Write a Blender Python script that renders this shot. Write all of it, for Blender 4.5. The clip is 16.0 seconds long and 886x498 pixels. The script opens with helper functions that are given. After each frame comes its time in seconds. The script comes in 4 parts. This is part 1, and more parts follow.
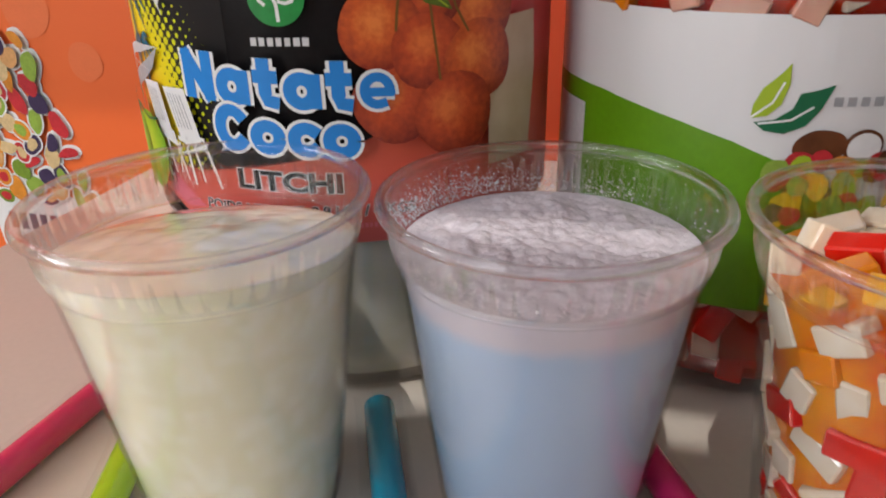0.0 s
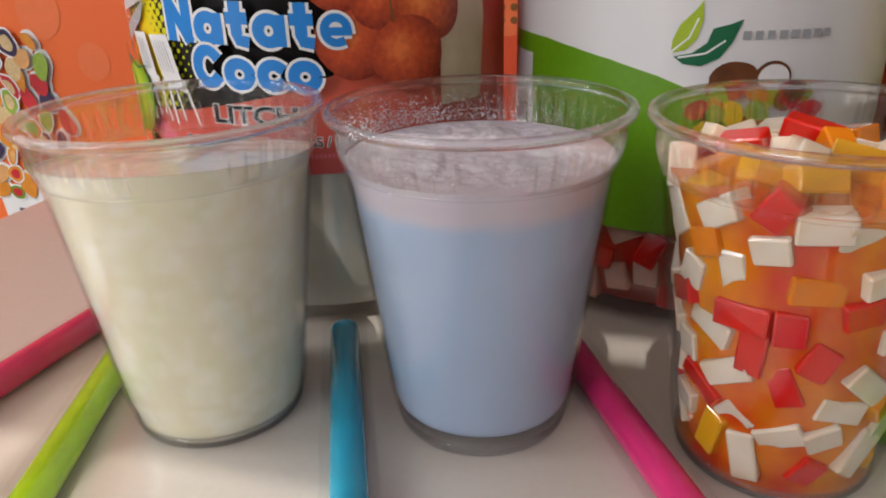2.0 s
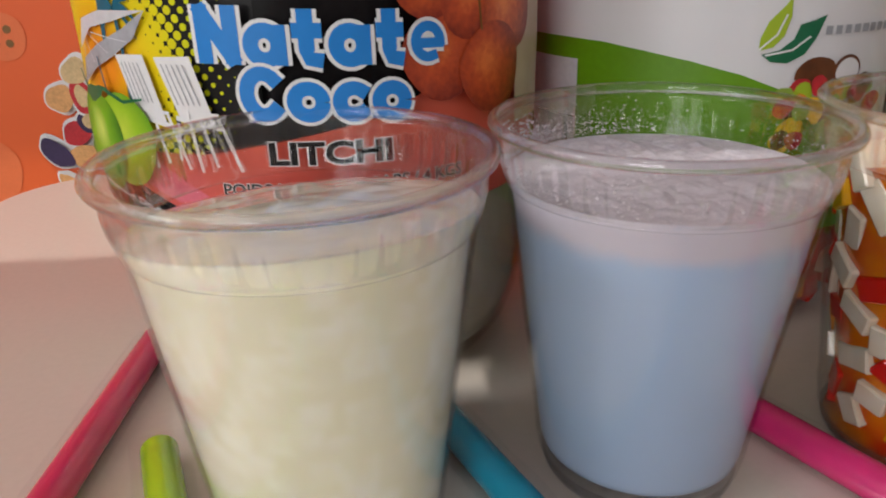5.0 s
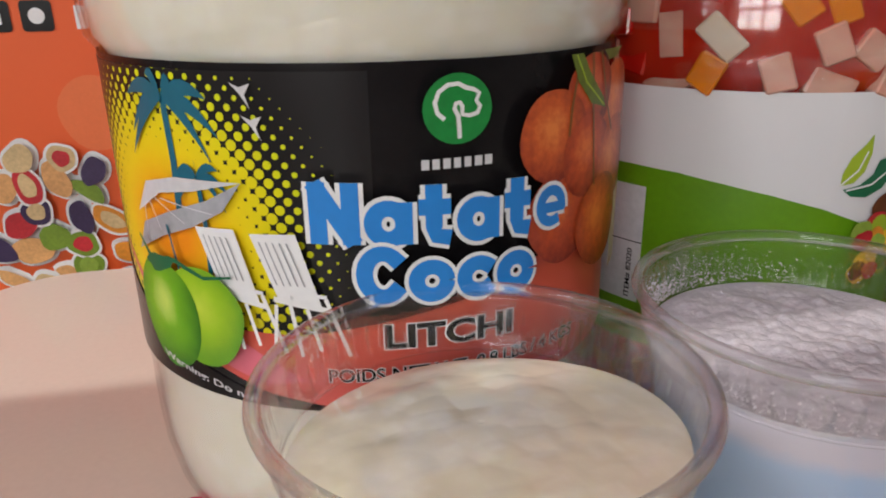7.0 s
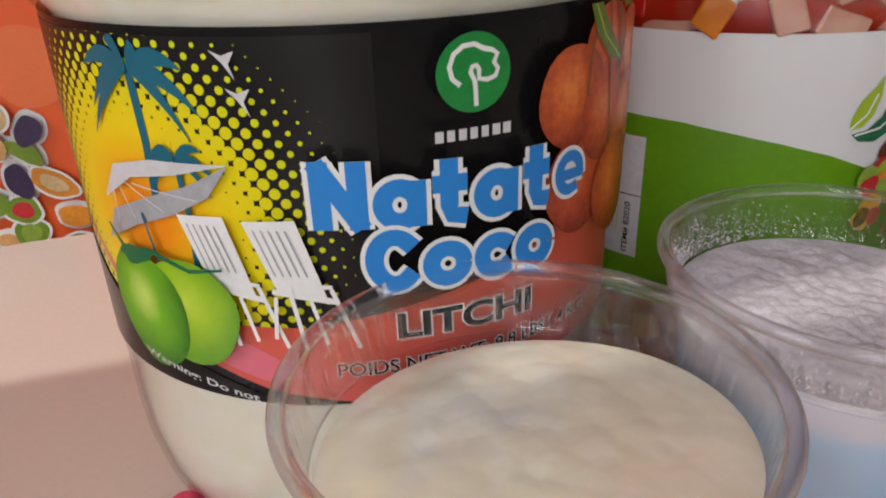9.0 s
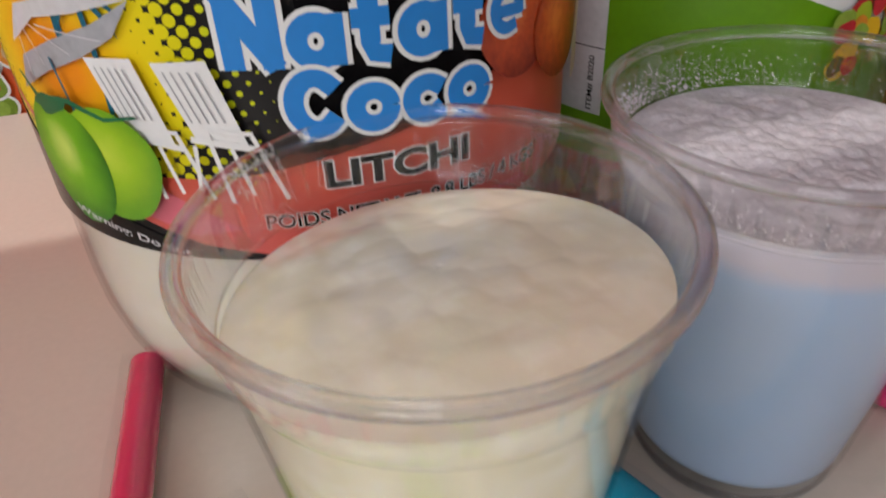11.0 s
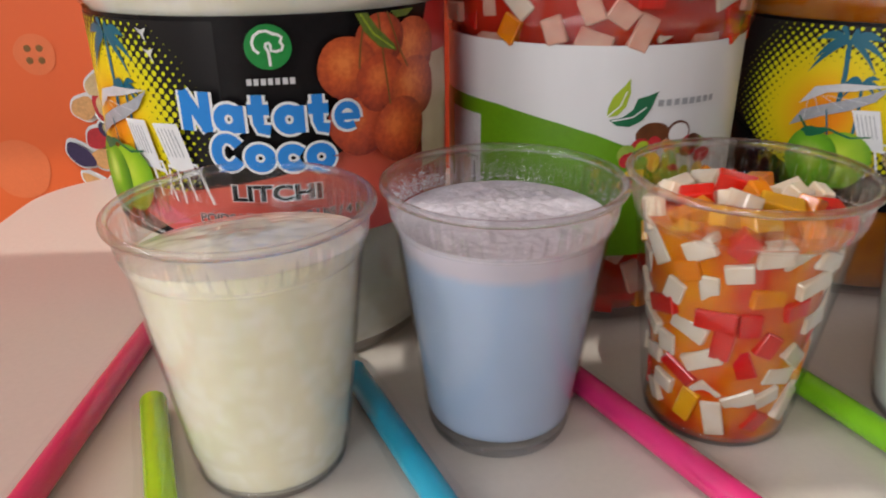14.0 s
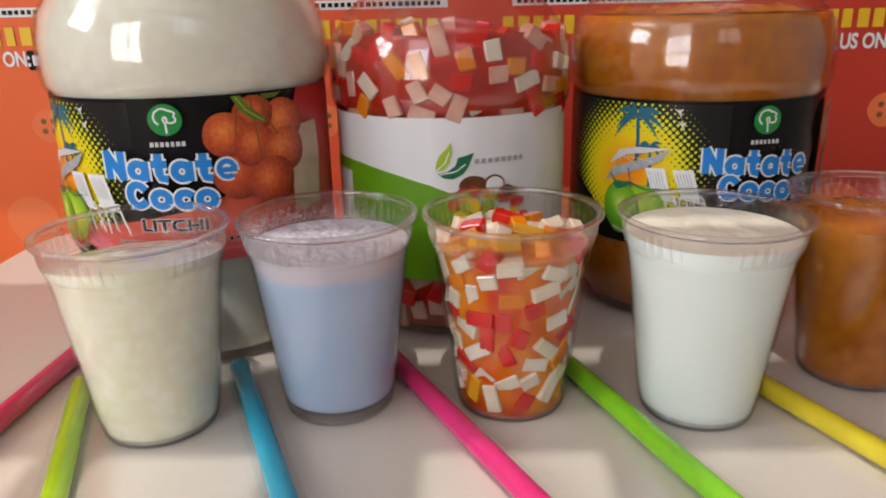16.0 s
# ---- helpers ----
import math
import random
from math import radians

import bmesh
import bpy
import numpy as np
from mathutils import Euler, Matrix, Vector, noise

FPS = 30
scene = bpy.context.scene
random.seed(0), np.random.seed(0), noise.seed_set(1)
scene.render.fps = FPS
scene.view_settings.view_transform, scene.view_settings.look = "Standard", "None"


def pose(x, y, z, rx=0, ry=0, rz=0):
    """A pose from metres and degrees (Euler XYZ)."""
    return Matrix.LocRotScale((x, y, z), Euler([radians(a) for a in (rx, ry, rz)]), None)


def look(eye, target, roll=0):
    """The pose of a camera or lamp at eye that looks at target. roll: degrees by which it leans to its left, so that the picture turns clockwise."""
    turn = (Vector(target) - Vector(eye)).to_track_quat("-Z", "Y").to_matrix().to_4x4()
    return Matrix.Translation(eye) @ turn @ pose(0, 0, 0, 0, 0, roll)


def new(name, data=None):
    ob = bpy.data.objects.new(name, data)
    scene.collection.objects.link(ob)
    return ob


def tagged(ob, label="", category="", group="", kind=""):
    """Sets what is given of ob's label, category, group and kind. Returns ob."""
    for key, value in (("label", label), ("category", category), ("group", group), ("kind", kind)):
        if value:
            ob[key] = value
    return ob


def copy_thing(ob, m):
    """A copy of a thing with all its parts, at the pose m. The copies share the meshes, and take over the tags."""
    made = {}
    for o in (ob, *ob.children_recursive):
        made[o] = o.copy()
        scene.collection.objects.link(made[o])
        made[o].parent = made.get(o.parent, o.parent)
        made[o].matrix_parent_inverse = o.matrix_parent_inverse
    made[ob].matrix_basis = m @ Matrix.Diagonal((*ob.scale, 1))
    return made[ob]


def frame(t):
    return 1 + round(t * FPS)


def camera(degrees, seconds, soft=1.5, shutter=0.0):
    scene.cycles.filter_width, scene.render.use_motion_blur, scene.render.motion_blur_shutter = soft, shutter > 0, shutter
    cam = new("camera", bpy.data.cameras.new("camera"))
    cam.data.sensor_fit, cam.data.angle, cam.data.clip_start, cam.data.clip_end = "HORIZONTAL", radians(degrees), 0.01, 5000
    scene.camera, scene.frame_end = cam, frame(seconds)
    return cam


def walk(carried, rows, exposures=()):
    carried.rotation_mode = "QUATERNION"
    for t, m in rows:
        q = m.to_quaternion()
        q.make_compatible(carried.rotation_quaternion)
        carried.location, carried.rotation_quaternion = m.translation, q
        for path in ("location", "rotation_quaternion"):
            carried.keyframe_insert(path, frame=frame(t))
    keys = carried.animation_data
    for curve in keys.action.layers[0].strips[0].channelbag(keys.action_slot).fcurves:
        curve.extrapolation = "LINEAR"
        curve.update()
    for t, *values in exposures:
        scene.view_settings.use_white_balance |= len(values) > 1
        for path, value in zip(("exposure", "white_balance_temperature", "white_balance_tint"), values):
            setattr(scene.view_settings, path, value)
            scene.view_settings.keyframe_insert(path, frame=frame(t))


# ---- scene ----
cam = camera(62.8, 16.0, soft=1.9, shutter=0.4)
METRES, EYE, TILT, LEAN, TURN = 0.6719, 0.1906, -26.57, 1.25, 0.0
ROWS = [
    (0.0, 0.0001, 0.0014, -0.0089, 0.01, 1.30, -0.16),
    (0.5, 0.0057, -0.0064, -0.0338, -0.03, 2.14, -0.28),
    (1.0, 0.0087, -0.0084, -0.0560, -0.09, 2.74, -0.01),
    (1.5, 0.0194, -0.0147, -0.0720, -0.02, 3.40, 0.37),
    (2.0, 0.0329, -0.0355, -0.0664, 0.92, 3.31, -0.06),
    (2.5, 0.0227, -0.0363, -0.0737, 1.44, 3.40, 0.43),
    (3.0, -0.0109, -0.0067, -0.0664, -3.58, 3.48, 2.68),
    (5.5, -0.1590, 0.0601, -0.0207, -18.88, 3.06, 9.28),
    (6.0, -0.1773, 0.0745, 0.0069, -20.83, 3.74, 9.88),
    (6.5, -0.1908, 0.0918, 0.0266, -22.56, 3.77, 10.40),
    (7.0, -0.2047, 0.1020, 0.0465, -24.53, 4.07, 11.34),
    (7.5, -0.2173, 0.1161, 0.0537, -26.26, 3.33, 11.74),
    (8.0, -0.2191, 0.1293, 0.0653, -27.98, 2.86, 12.78),
    (10.5, -0.1919, 0.1359, 0.0709, -28.33, -10.45, 14.48),
    (11.0, -0.1882, 0.1318, 0.0481, -28.44, -10.87, 14.81),
    (11.5, -0.1852, 0.1072, 0.0240, -26.59, -8.03, 14.70),
    (12.0, -0.1680, 0.0669, 0.0092, -23.52, -5.57, 13.05),
    (12.5, -0.1583, 0.0282, -0.0022, -20.55, -4.46, 10.72),
    (13.0, -0.1493, -0.0106, -0.0107, -17.85, -1.89, 9.07),
    (13.5, -0.1265, -0.0479, -0.0187, -16.61, 0.02, 7.75),
    (14.0, -0.1114, -0.0962, -0.0289, -15.93, 1.77, 7.17),
    (14.5, -0.0785, -0.1431, -0.0443, -14.83, 3.79, 7.05),
    (15.0, -0.0414, -0.1910, -0.0600, -13.54, 5.39, 6.52),
    (15.5, -0.0167, -0.2373, -0.0777, -12.86, 6.49, 6.19),
    (16.0, -0.0031, -0.2767, -0.0931, -12.75, 7.52, 6.36),
]
walk(cam, [(t, pose(0, 0, EYE, TILT, LEAN, TURN) @ pose(METRES * x, METRES * y, METRES * z, 90 + pitch, roll, yaw)) for t, x, y, z, yaw, pitch, roll in ROWS],
     exposures=[(0.0, 0.05), (3.0, 0.03), (5.5, -0.15), (8.0, -0.12), (11.0, -0.22), (13.0, -0.13), (14.0, 0.0), (16.0, 0.1)])

# ---- light ----
world = bpy.data.worlds.new("world")
scene.world = world
world.use_nodes = True
wn = world.node_tree.nodes
sky = wn.new("ShaderNodeTexSky")
sky.sky_type, sky.sun_disc = "NISHITA", False
sky.sun_elevation, sky.sun_rotation = radians(65), radians(195)
wn["Background"].inputs["Strength"].default_value = 0.15
world.node_tree.links.new(sky.outputs["Color"], wn["Background"].inputs["Color"])

ROW = radians(-15)          # the row of cups and jars, the table and the banner run this way
U = Vector((math.cos(ROW), math.sin(ROW), 0))
N = Vector((-math.sin(ROW), math.cos(ROW), 0))
ROWM = Matrix.Rotation(ROW, 4, "Z")
SUN_UP = 65


def at(a, s, z):
    """A place by its way along the row, its way across it, and its height over the table."""
    return U * a + N * s + Vector((0, 0, z))


sun = new("sun", bpy.data.lights.new("sun", "SUN"))
sun.data.energy, sun.data.angle, sun.data.color = 1.5, radians(0.3), (1.0, 0.95, 0.88)
sun.matrix_world = look(-N * 5 * math.cos(radians(SUN_UP)) + Vector((0, 0, 5 * math.sin(radians(SUN_UP)))), (0, 0, 0))


def window_light(name, a, s, z, w, h, energy, color, aim):
    lamp = new(name, bpy.data.lights.new(name, "AREA"))
    lamp.data.shape, lamp.data.size, lamp.data.size_y = "RECTANGLE", w, h
    lamp.data.energy, lamp.data.color = energy, color
    lamp.matrix_world = look(at(a, s, z), at(*aim))
    return lamp


window_light("window_light", -1.2, -1.75, 0.80, 1.0, 1.3, 24, (1.0, 0.97, 0.94), (-1.2, 0, 0.80))
# no window known at the right: a weak fill lamp, added
window_light("window_light", 0.565, -1.75, 1.3, 0.7, 0.8, 2, (1.0, 0.97, 0.94), (0.565, 0, 1.3))
window_light("side_window_light", -2.15, -0.55, 1.3, 0.8, 0.8, 30, (0.96, 0.98, 1.0), (0, -0.55, 1.3))


# ---- materials ----
def material(name, color, rough=0.5, metal=0.0, vary=0.12, grain=60.0, bump=0.0, sss=0.0, sss_r=(1, 1, 1), sss_s=0.004, coat=0.0,
             transmission=0.0, ior=1.45, spec=0.5, color2=None, big=8.0, alpha=1.0, stretch=(1, 1, 1)):
    m = bpy.data.materials.new(name)
    m.use_nodes = True
    nt = m.node_tree
    b = nt.nodes["Principled BSDF"]
    b.inputs["Roughness"].default_value, b.inputs["Metallic"].default_value = rough, metal
    b.inputs["IOR"].default_value, b.inputs["Transmission Weight"].default_value = ior, transmission
    b.inputs["Specular IOR Level"].default_value, b.inputs["Coat Weight"].default_value = spec, coat
    b.inputs["Coat Roughness"].default_value = 0.04
    b.inputs["Alpha"].default_value = alpha
    if sss:
        b.inputs["Subsurface Weight"].default_value, b.inputs["Subsurface Scale"].default_value = sss, sss_s
        b.inputs["Subsurface Radius"].default_value = sss_r
    co = nt.nodes.new("ShaderNodeTexCoord")
    n1, n2 = nt.nodes.new("ShaderNodeTexNoise"), nt.nodes.new("ShaderNodeTexNoise")
    n1.inputs["Scale"].default_value, n2.inputs["Scale"].default_value = big, grain
    n1.inputs["Detail"].default_value = n2.inputs["Detail"].default_value = 4
    mix = nt.nodes.new("ShaderNodeMix")
    mix.data_type = "RGBA"
    lo = [c * (1 - vary) for c in color] if color2 is None else color2
    mix.inputs["A"].default_value, mix.inputs["B"].default_value = (*lo, 1), (*color, 1)
    ramp = nt.nodes.new("ShaderNodeMapRange")
    ramp.inputs["From Min"].default_value, ramp.inputs["From Max"].default_value = 0.35, 0.65
    add = nt.nodes.new("ShaderNodeMath")
    add.operation = "MULTIPLY_ADD"
    add.inputs[1].default_value = 0.5
    half = nt.nodes.new("ShaderNodeMath")
    half.operation, half.inputs[1].default_value = "MULTIPLY", 0.5
    mp = nt.nodes.new("ShaderNodeMapping")
    mp.inputs["Scale"].default_value = stretch
    nt.links.new(co.outputs["Object"], mp.inputs["Vector"])
    for n in (n1, n2):
        nt.links.new(mp.outputs["Vector"], n.inputs["Vector"])
    nt.links.new(n2.outputs["Fac"], half.inputs[0])
    nt.links.new(n1.outputs["Fac"], add.inputs[0])
    nt.links.new(half.outputs[0], add.inputs[2])
    nt.links.new(add.outputs[0], ramp.inputs["Value"])
    nt.links.new(ramp.outputs["Result"], mix.inputs["Factor"])
    nt.links.new(mix.outputs["Result"], b.inputs["Base Color"])
    if bump:
        bp = nt.nodes.new("ShaderNodeBump")
        bp.inputs["Strength"].default_value, bp.inputs["Distance"].default_value = bump, 0.001
        nt.links.new(n2.outputs["Fac"], bp.inputs["Height"])
        nt.links.new(bp.outputs["Normal"], b.inputs["Normal"])
    return m


def sheet(name, stops, axis, lo, hi, rough=0.35, spec=0.5):
    """Print whose colour runs along one axis of the UV map (metres) from lo to hi."""
    m = bpy.data.materials.new(name)
    m.use_nodes = True
    nt = m.node_tree
    b = nt.nodes["Principled BSDF"]
    b.inputs["Roughness"].default_value, b.inputs["Specular IOR Level"].default_value = rough, spec
    uv, sep = nt.nodes.new("ShaderNodeUVMap"), nt.nodes.new("ShaderNodeSeparateXYZ")
    rng, ramp = nt.nodes.new("ShaderNodeMapRange"), nt.nodes.new("ShaderNodeValToRGB")
    noise_tex = nt.nodes.new("ShaderNodeTexNoise")
    noise_tex.inputs["Scale"].default_value = 55
    wob = nt.nodes.new("ShaderNodeMath")
    wob.operation, wob.inputs[1].default_value = "MULTIPLY_ADD", 0.006
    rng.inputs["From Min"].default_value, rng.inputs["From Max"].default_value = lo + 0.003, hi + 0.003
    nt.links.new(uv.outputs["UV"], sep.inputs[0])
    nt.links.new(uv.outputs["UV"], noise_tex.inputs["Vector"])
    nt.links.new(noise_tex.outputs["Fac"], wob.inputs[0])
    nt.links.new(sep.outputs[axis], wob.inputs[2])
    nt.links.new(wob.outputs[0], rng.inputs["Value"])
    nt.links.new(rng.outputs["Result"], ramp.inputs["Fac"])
    els = ramp.color_ramp.elements
    while len(els) < len(stops):
        els.new(0.5)
    for e, (p, c) in zip(els, stops):
        e.position, e.color = p, (*c, 1)
    nt.links.new(ramp.outputs["Color"], b.inputs["Base Color"])
    return m


def halftone(name, sun_at, solid, gone, cell):
    """Yellow print that breaks into round dots on black as it leaves sun_at (metres in the UV map)."""
    m = bpy.data.materials.new(name)
    m.use_nodes = True
    nt = m.node_tree
    b = nt.nodes["Principled BSDF"]
    b.inputs["Roughness"].default_value, b.inputs["Specular IOR Level"].default_value = 0.28, 0.25

    def op(kind, a, c=None):
        n = nt.nodes.new("ShaderNodeMath")
        n.operation = kind
        for i, v in enumerate((a, c)):
            if v is None:
                continue
            if isinstance(v, (int, float)):
                n.inputs[i].default_value = v
            else:
                nt.links.new(v, n.inputs[i])
        return n.outputs[0]

    uv, sep = nt.nodes.new("ShaderNodeUVMap"), nt.nodes.new("ShaderNodeSeparateXYZ")
    nt.links.new(uv.outputs["UV"], sep.inputs[0])
    x, y = sep.outputs[0], sep.outputs[1]
    dx, dy = op("SUBTRACT", x, sun_at[0]), op("SUBTRACT", y, sun_at[1])
    far = op("SQRT", op("ADD", op("MULTIPLY", dx, dx), op("MULTIPLY", dy, dy)))
    p, q = op("DIVIDE", op("ADD", x, y), cell * 1.414), op("DIVIDE", op("SUBTRACT", x, y), cell * 1.414)
    fx, fy = op("SUBTRACT", op("FRACT", op("ADD", p, 50)), 0.5), op("SUBTRACT", op("FRACT", op("ADD", q, 50)), 0.5)
    dot = op("SQRT", op("ADD", op("MULTIPLY", fx, fx), op("MULTIPLY", fy, fy)))
    rng = nt.nodes.new("ShaderNodeMapRange")
    for k, v in (("From Min", solid), ("From Max", gone), ("To Min", 0.72), ("To Max", 0.0)):
        rng.inputs[k].default_value = v
    nt.links.new(far, rng.inputs["Value"])
    mask = op("LESS_THAN", dot, rng.outputs["Result"])
    ramp = nt.nodes.new("ShaderNodeValToRGB")
    els = ramp.color_ramp.elements
    els.new(0.5)
    for e, (pos, c) in zip(els, ((0.12, (0.9, 0.28, 0.01)), (0.42, (0.85, 0.62, 0.01)), (0.8, (0.62, 0.68, 0.01)))):
        e.position, e.color = pos, (*c, 1)
    nt.links.new(op("DIVIDE", far, gone), ramp.inputs["Fac"])
    mix = nt.nodes.new("ShaderNodeMix")
    mix.data_type = "RGBA"
    mix.inputs["A"].default_value = (0.012, 0.011, 0.012, 1)
    nt.links.new(mask, mix.inputs["Factor"])
    nt.links.new(ramp.outputs["Color"], mix.inputs["B"])
    nt.links.new(mix.outputs["Result"], b.inputs["Base Color"])
    return m


def film(name, gloss, edge, rough, tint, wavy=0.12):
    """A wall so thin that it does not bend light: clear, with gloss at its surface."""
    m = bpy.data.materials.new(name)
    m.use_nodes = True
    nt = m.node_tree
    nt.nodes.remove(nt.nodes["Principled BSDF"])
    tr, gl = nt.nodes.new("ShaderNodeBsdfTransparent"), nt.nodes.new("ShaderNodeBsdfGlossy")
    mx, lw = nt.nodes.new("ShaderNodeMixShader"), nt.nodes.new("ShaderNodeLayerWeight")
    pw, ma = nt.nodes.new("ShaderNodeMath"), nt.nodes.new("ShaderNodeMath")
    pw.operation, pw.inputs[1].default_value = "POWER", 4.0
    ma.operation, ma.inputs[1].default_value, ma.inputs[2].default_value = "MULTIPLY_ADD", edge, gloss
    co, nz, bp = nt.nodes.new("ShaderNodeTexCoord"), nt.nodes.new("ShaderNodeTexNoise"), nt.nodes.new("ShaderNodeBump")
    nz.inputs["Scale"].default_value = 120
    bp.inputs["Strength"].default_value, bp.inputs["Distance"].default_value = wavy, 0.0005
    tr.inputs["Color"].default_value = (*tint, 1)
    gl.inputs["Roughness"].default_value = rough
    lw.inputs["Blend"].default_value = 0.5
    nt.links.new(co.outputs["Object"], nz.inputs["Vector"])
    nt.links.new(nz.outputs["Fac"], bp.inputs["Height"])
    nt.links.new(bp.outputs["Normal"], gl.inputs["Normal"])
    nt.links.new(lw.outputs["Facing"], pw.inputs[0])
    nt.links.new(pw.outputs[0], ma.inputs[0])
    nt.links.new(ma.outputs[0], mx.inputs[0])
    nt.links.new(tr.outputs[0], mx.inputs[1])
    nt.links.new(gl.outputs[0], mx.inputs[2])
    nt.links.new(mx.outputs[0], nt.nodes["Material Output"].inputs["Surface"])
    return m


def clear(name, bend_share, gloss, edge, tint):
    """Thicker clear plastic: part of the light goes straight through, part of it is bent by ribs and rims."""
    m = film(name, gloss, edge, 0.03, tint, 0.03)
    nt = m.node_tree
    out = nt.nodes["Material Output"]
    old = out.inputs["Surface"].links[0].from_socket
    glass, mix = nt.nodes.new("ShaderNodeBsdfGlass"), nt.nodes.new("ShaderNodeMixShader")
    glass.inputs["Color"].default_value, glass.inputs["IOR"].default_value, glass.inputs["Roughness"].default_value = (*tint, 1), 1.45, 0.03
    mix.inputs[0].default_value = bend_share
    nt.links.new(old, mix.inputs[1])
    nt.links.new(glass.outputs[0], mix.inputs[2])
    nt.links.new(mix.outputs[0], out.inputs["Surface"])
    return m


def nata(name, pale, deep, coat, bump=0.04, deep_in=0.0035):
    """Jelly packed with soft pale cubes that show faintly through one another."""
    m = material(name, pale, 0.14, color2=deep, big=50, grain=170, bump=bump, sss=0.6, sss_r=(1, 0.9, 0.6), sss_s=deep_in, coat=coat)
    nt = m.node_tree
    co, v, rng, mix = (nt.nodes.new("ShaderNode" + k) for k in ("TexCoord", "TexVoronoi", "MapRange", "Mix"))
    b = nt.nodes["Principled BSDF"]
    old = b.inputs["Base Color"].links[0].from_socket
    v.distance, v.inputs["Scale"].default_value = "CHEBYCHEV", 120
    rng.inputs["From Min"].default_value, rng.inputs["From Max"].default_value = 0.32, 0.55
    mix.data_type = "RGBA"
    nt.links.new(co.outputs["Object"], v.inputs["Vector"])
    nt.links.new(v.outputs["Distance"], rng.inputs["Value"])
    nt.links.new(rng.outputs["Result"], mix.inputs["Factor"])
    nt.links.new(old, mix.inputs["A"])
    mix.inputs["B"].default_value = (*deep, 1)
    nt.links.new(mix.outputs["Result"], b.inputs["Base Color"])
    return m


M_FILM = film("clear_film", 0.02, 0.04, 0.25, (0.985, 0.985, 0.985))
M_CUP = film("clear_pet", 0.014, 0.4, 0.05, (0.99, 0.99, 0.99))
M_COLLAR = clear("clear_pet_collar", 0.22, 0.025, 0.45, (0.985, 0.985, 0.985))
M_RIM = clear("clear_pet_rim", 0.42, 0.05, 0.5, (0.97, 0.97, 0.975))
M_BASE = clear("clear_pet_base", 0.22, 0.03, 0.4, (0.93, 0.93, 0.94))
M_JAR = film("clear_jar_plastic", 0.045, 0.5, 0.05, (0.99, 0.99, 0.99))
M_TABLE = material("white_laminate", (0.66, 0.595, 0.525), 0.16, vary=0.05, grain=300, big=5, bump=0.03, spec=0.7)
M_WALL = material("white_plaster", (0.75, 0.72, 0.68), 0.8, vary=0.06, big=2, grain=90, bump=0.1)
M_FLOOR = material("grey_floor", (0.3, 0.27, 0.24), 0.5, vary=0.2, big=3)
M_FRAME = material("dark_window_frame", (0.25, 0.2, 0.16), 0.5)
M_LITCHI = nata("litchi_jelly", (0.92, 0.91, 0.79), (0.84, 0.81, 0.62), 0.0)
M_LITCHI_TOP = nata("wet_litchi_jelly", (0.90, 0.86, 0.73), (0.82, 0.76, 0.60), 0.9, 0.10)
M_NATA_JAR = nata("nata_jelly", (0.83, 0.82, 0.73), (0.77, 0.75, 0.63), 0.0, deep_in=0.012)
M_TARO = material("taro_milk", (0.42, 0.53, 0.71), 0.25, vary=0.06, big=14, grain=60, sss=0.35, sss_r=(0.7, 0.8, 1), sss_s=0.005)
M_FOAM = material("taro_foam", (0.62, 0.58, 0.62), 0.4, color2=(0.44, 0.41, 0.46), big=180, grain=700, bump=0.5, sss=0.3, sss_s=0.003)
M_SPECK = material("dried_foam", (0.62, 0.58, 0.62), 0.5, vary=0.1)


def graded(m, z0, z1, color):
    """Let a drink's colour pass into another between two heights, as foam passes into milk."""
    nt = m.node_tree
    b = nt.nodes["Principled BSDF"]
    old = b.inputs["Base Color"].links[0].from_socket
    co, sep, nz, ad, rng, mix = (nt.nodes.new("ShaderNode" + k) for k in ("TexCoord", "SeparateXYZ", "TexNoise", "Math", "MapRange", "Mix"))
    mix.data_type = "RGBA"
    nz.inputs["Scale"].default_value = 130
    ad.operation, ad.inputs[1].default_value = "MULTIPLY_ADD", 0.004
    rng.inputs["From Min"].default_value, rng.inputs["From Max"].default_value = z0 + 0.002, z1 + 0.002
    nt.links.new(co.outputs["Object"], sep.inputs[0])
    nt.links.new(co.outputs["Object"], nz.inputs["Vector"])
    nt.links.new(nz.outputs["Fac"], ad.inputs[0])
    nt.links.new(sep.outputs[2], ad.inputs[2])
    nt.links.new(ad.outputs[0], rng.inputs["Value"])
    nt.links.new(rng.outputs["Result"], mix.inputs["Factor"])
    nt.links.new(old, mix.inputs["A"])
    mix.inputs["B"].default_value = (*color, 1)
    nt.links.new(mix.outputs["Result"], b.inputs["Base Color"])


graded(M_TARO, 0.0845, 0.0892, (0.58, 0.54, 0.61))
M_MILK = material("coconut_milk", (0.80, 0.87, 0.83), 0.25, vary=0.03, big=20, sss=0.35, sss_s=0.005)
M_MILKTOP = material("milk_froth", (0.85, 0.80, 0.66), 0.4, vary=0.08, big=60, grain=300, bump=0.4)
M_MANGO = material("mango_jelly", (0.48, 0.17, 0.012), 0.15, color2=(0.32, 0.085, 0.006), big=40, grain=150, bump=0.3, sss=0.4, sss_r=(1, 0.4, 0.1), sss_s=0.006, coat=0.5)
M_SYRUP = material("red_orange_syrup", (0.72, 0.26, 0.004), 0.1, color2=(0.56, 0.03, 0.004), big=45, grain=52, sss=0.3, sss_r=(1, 0.3, 0.1), sss_s=0.004, coat=0.6)
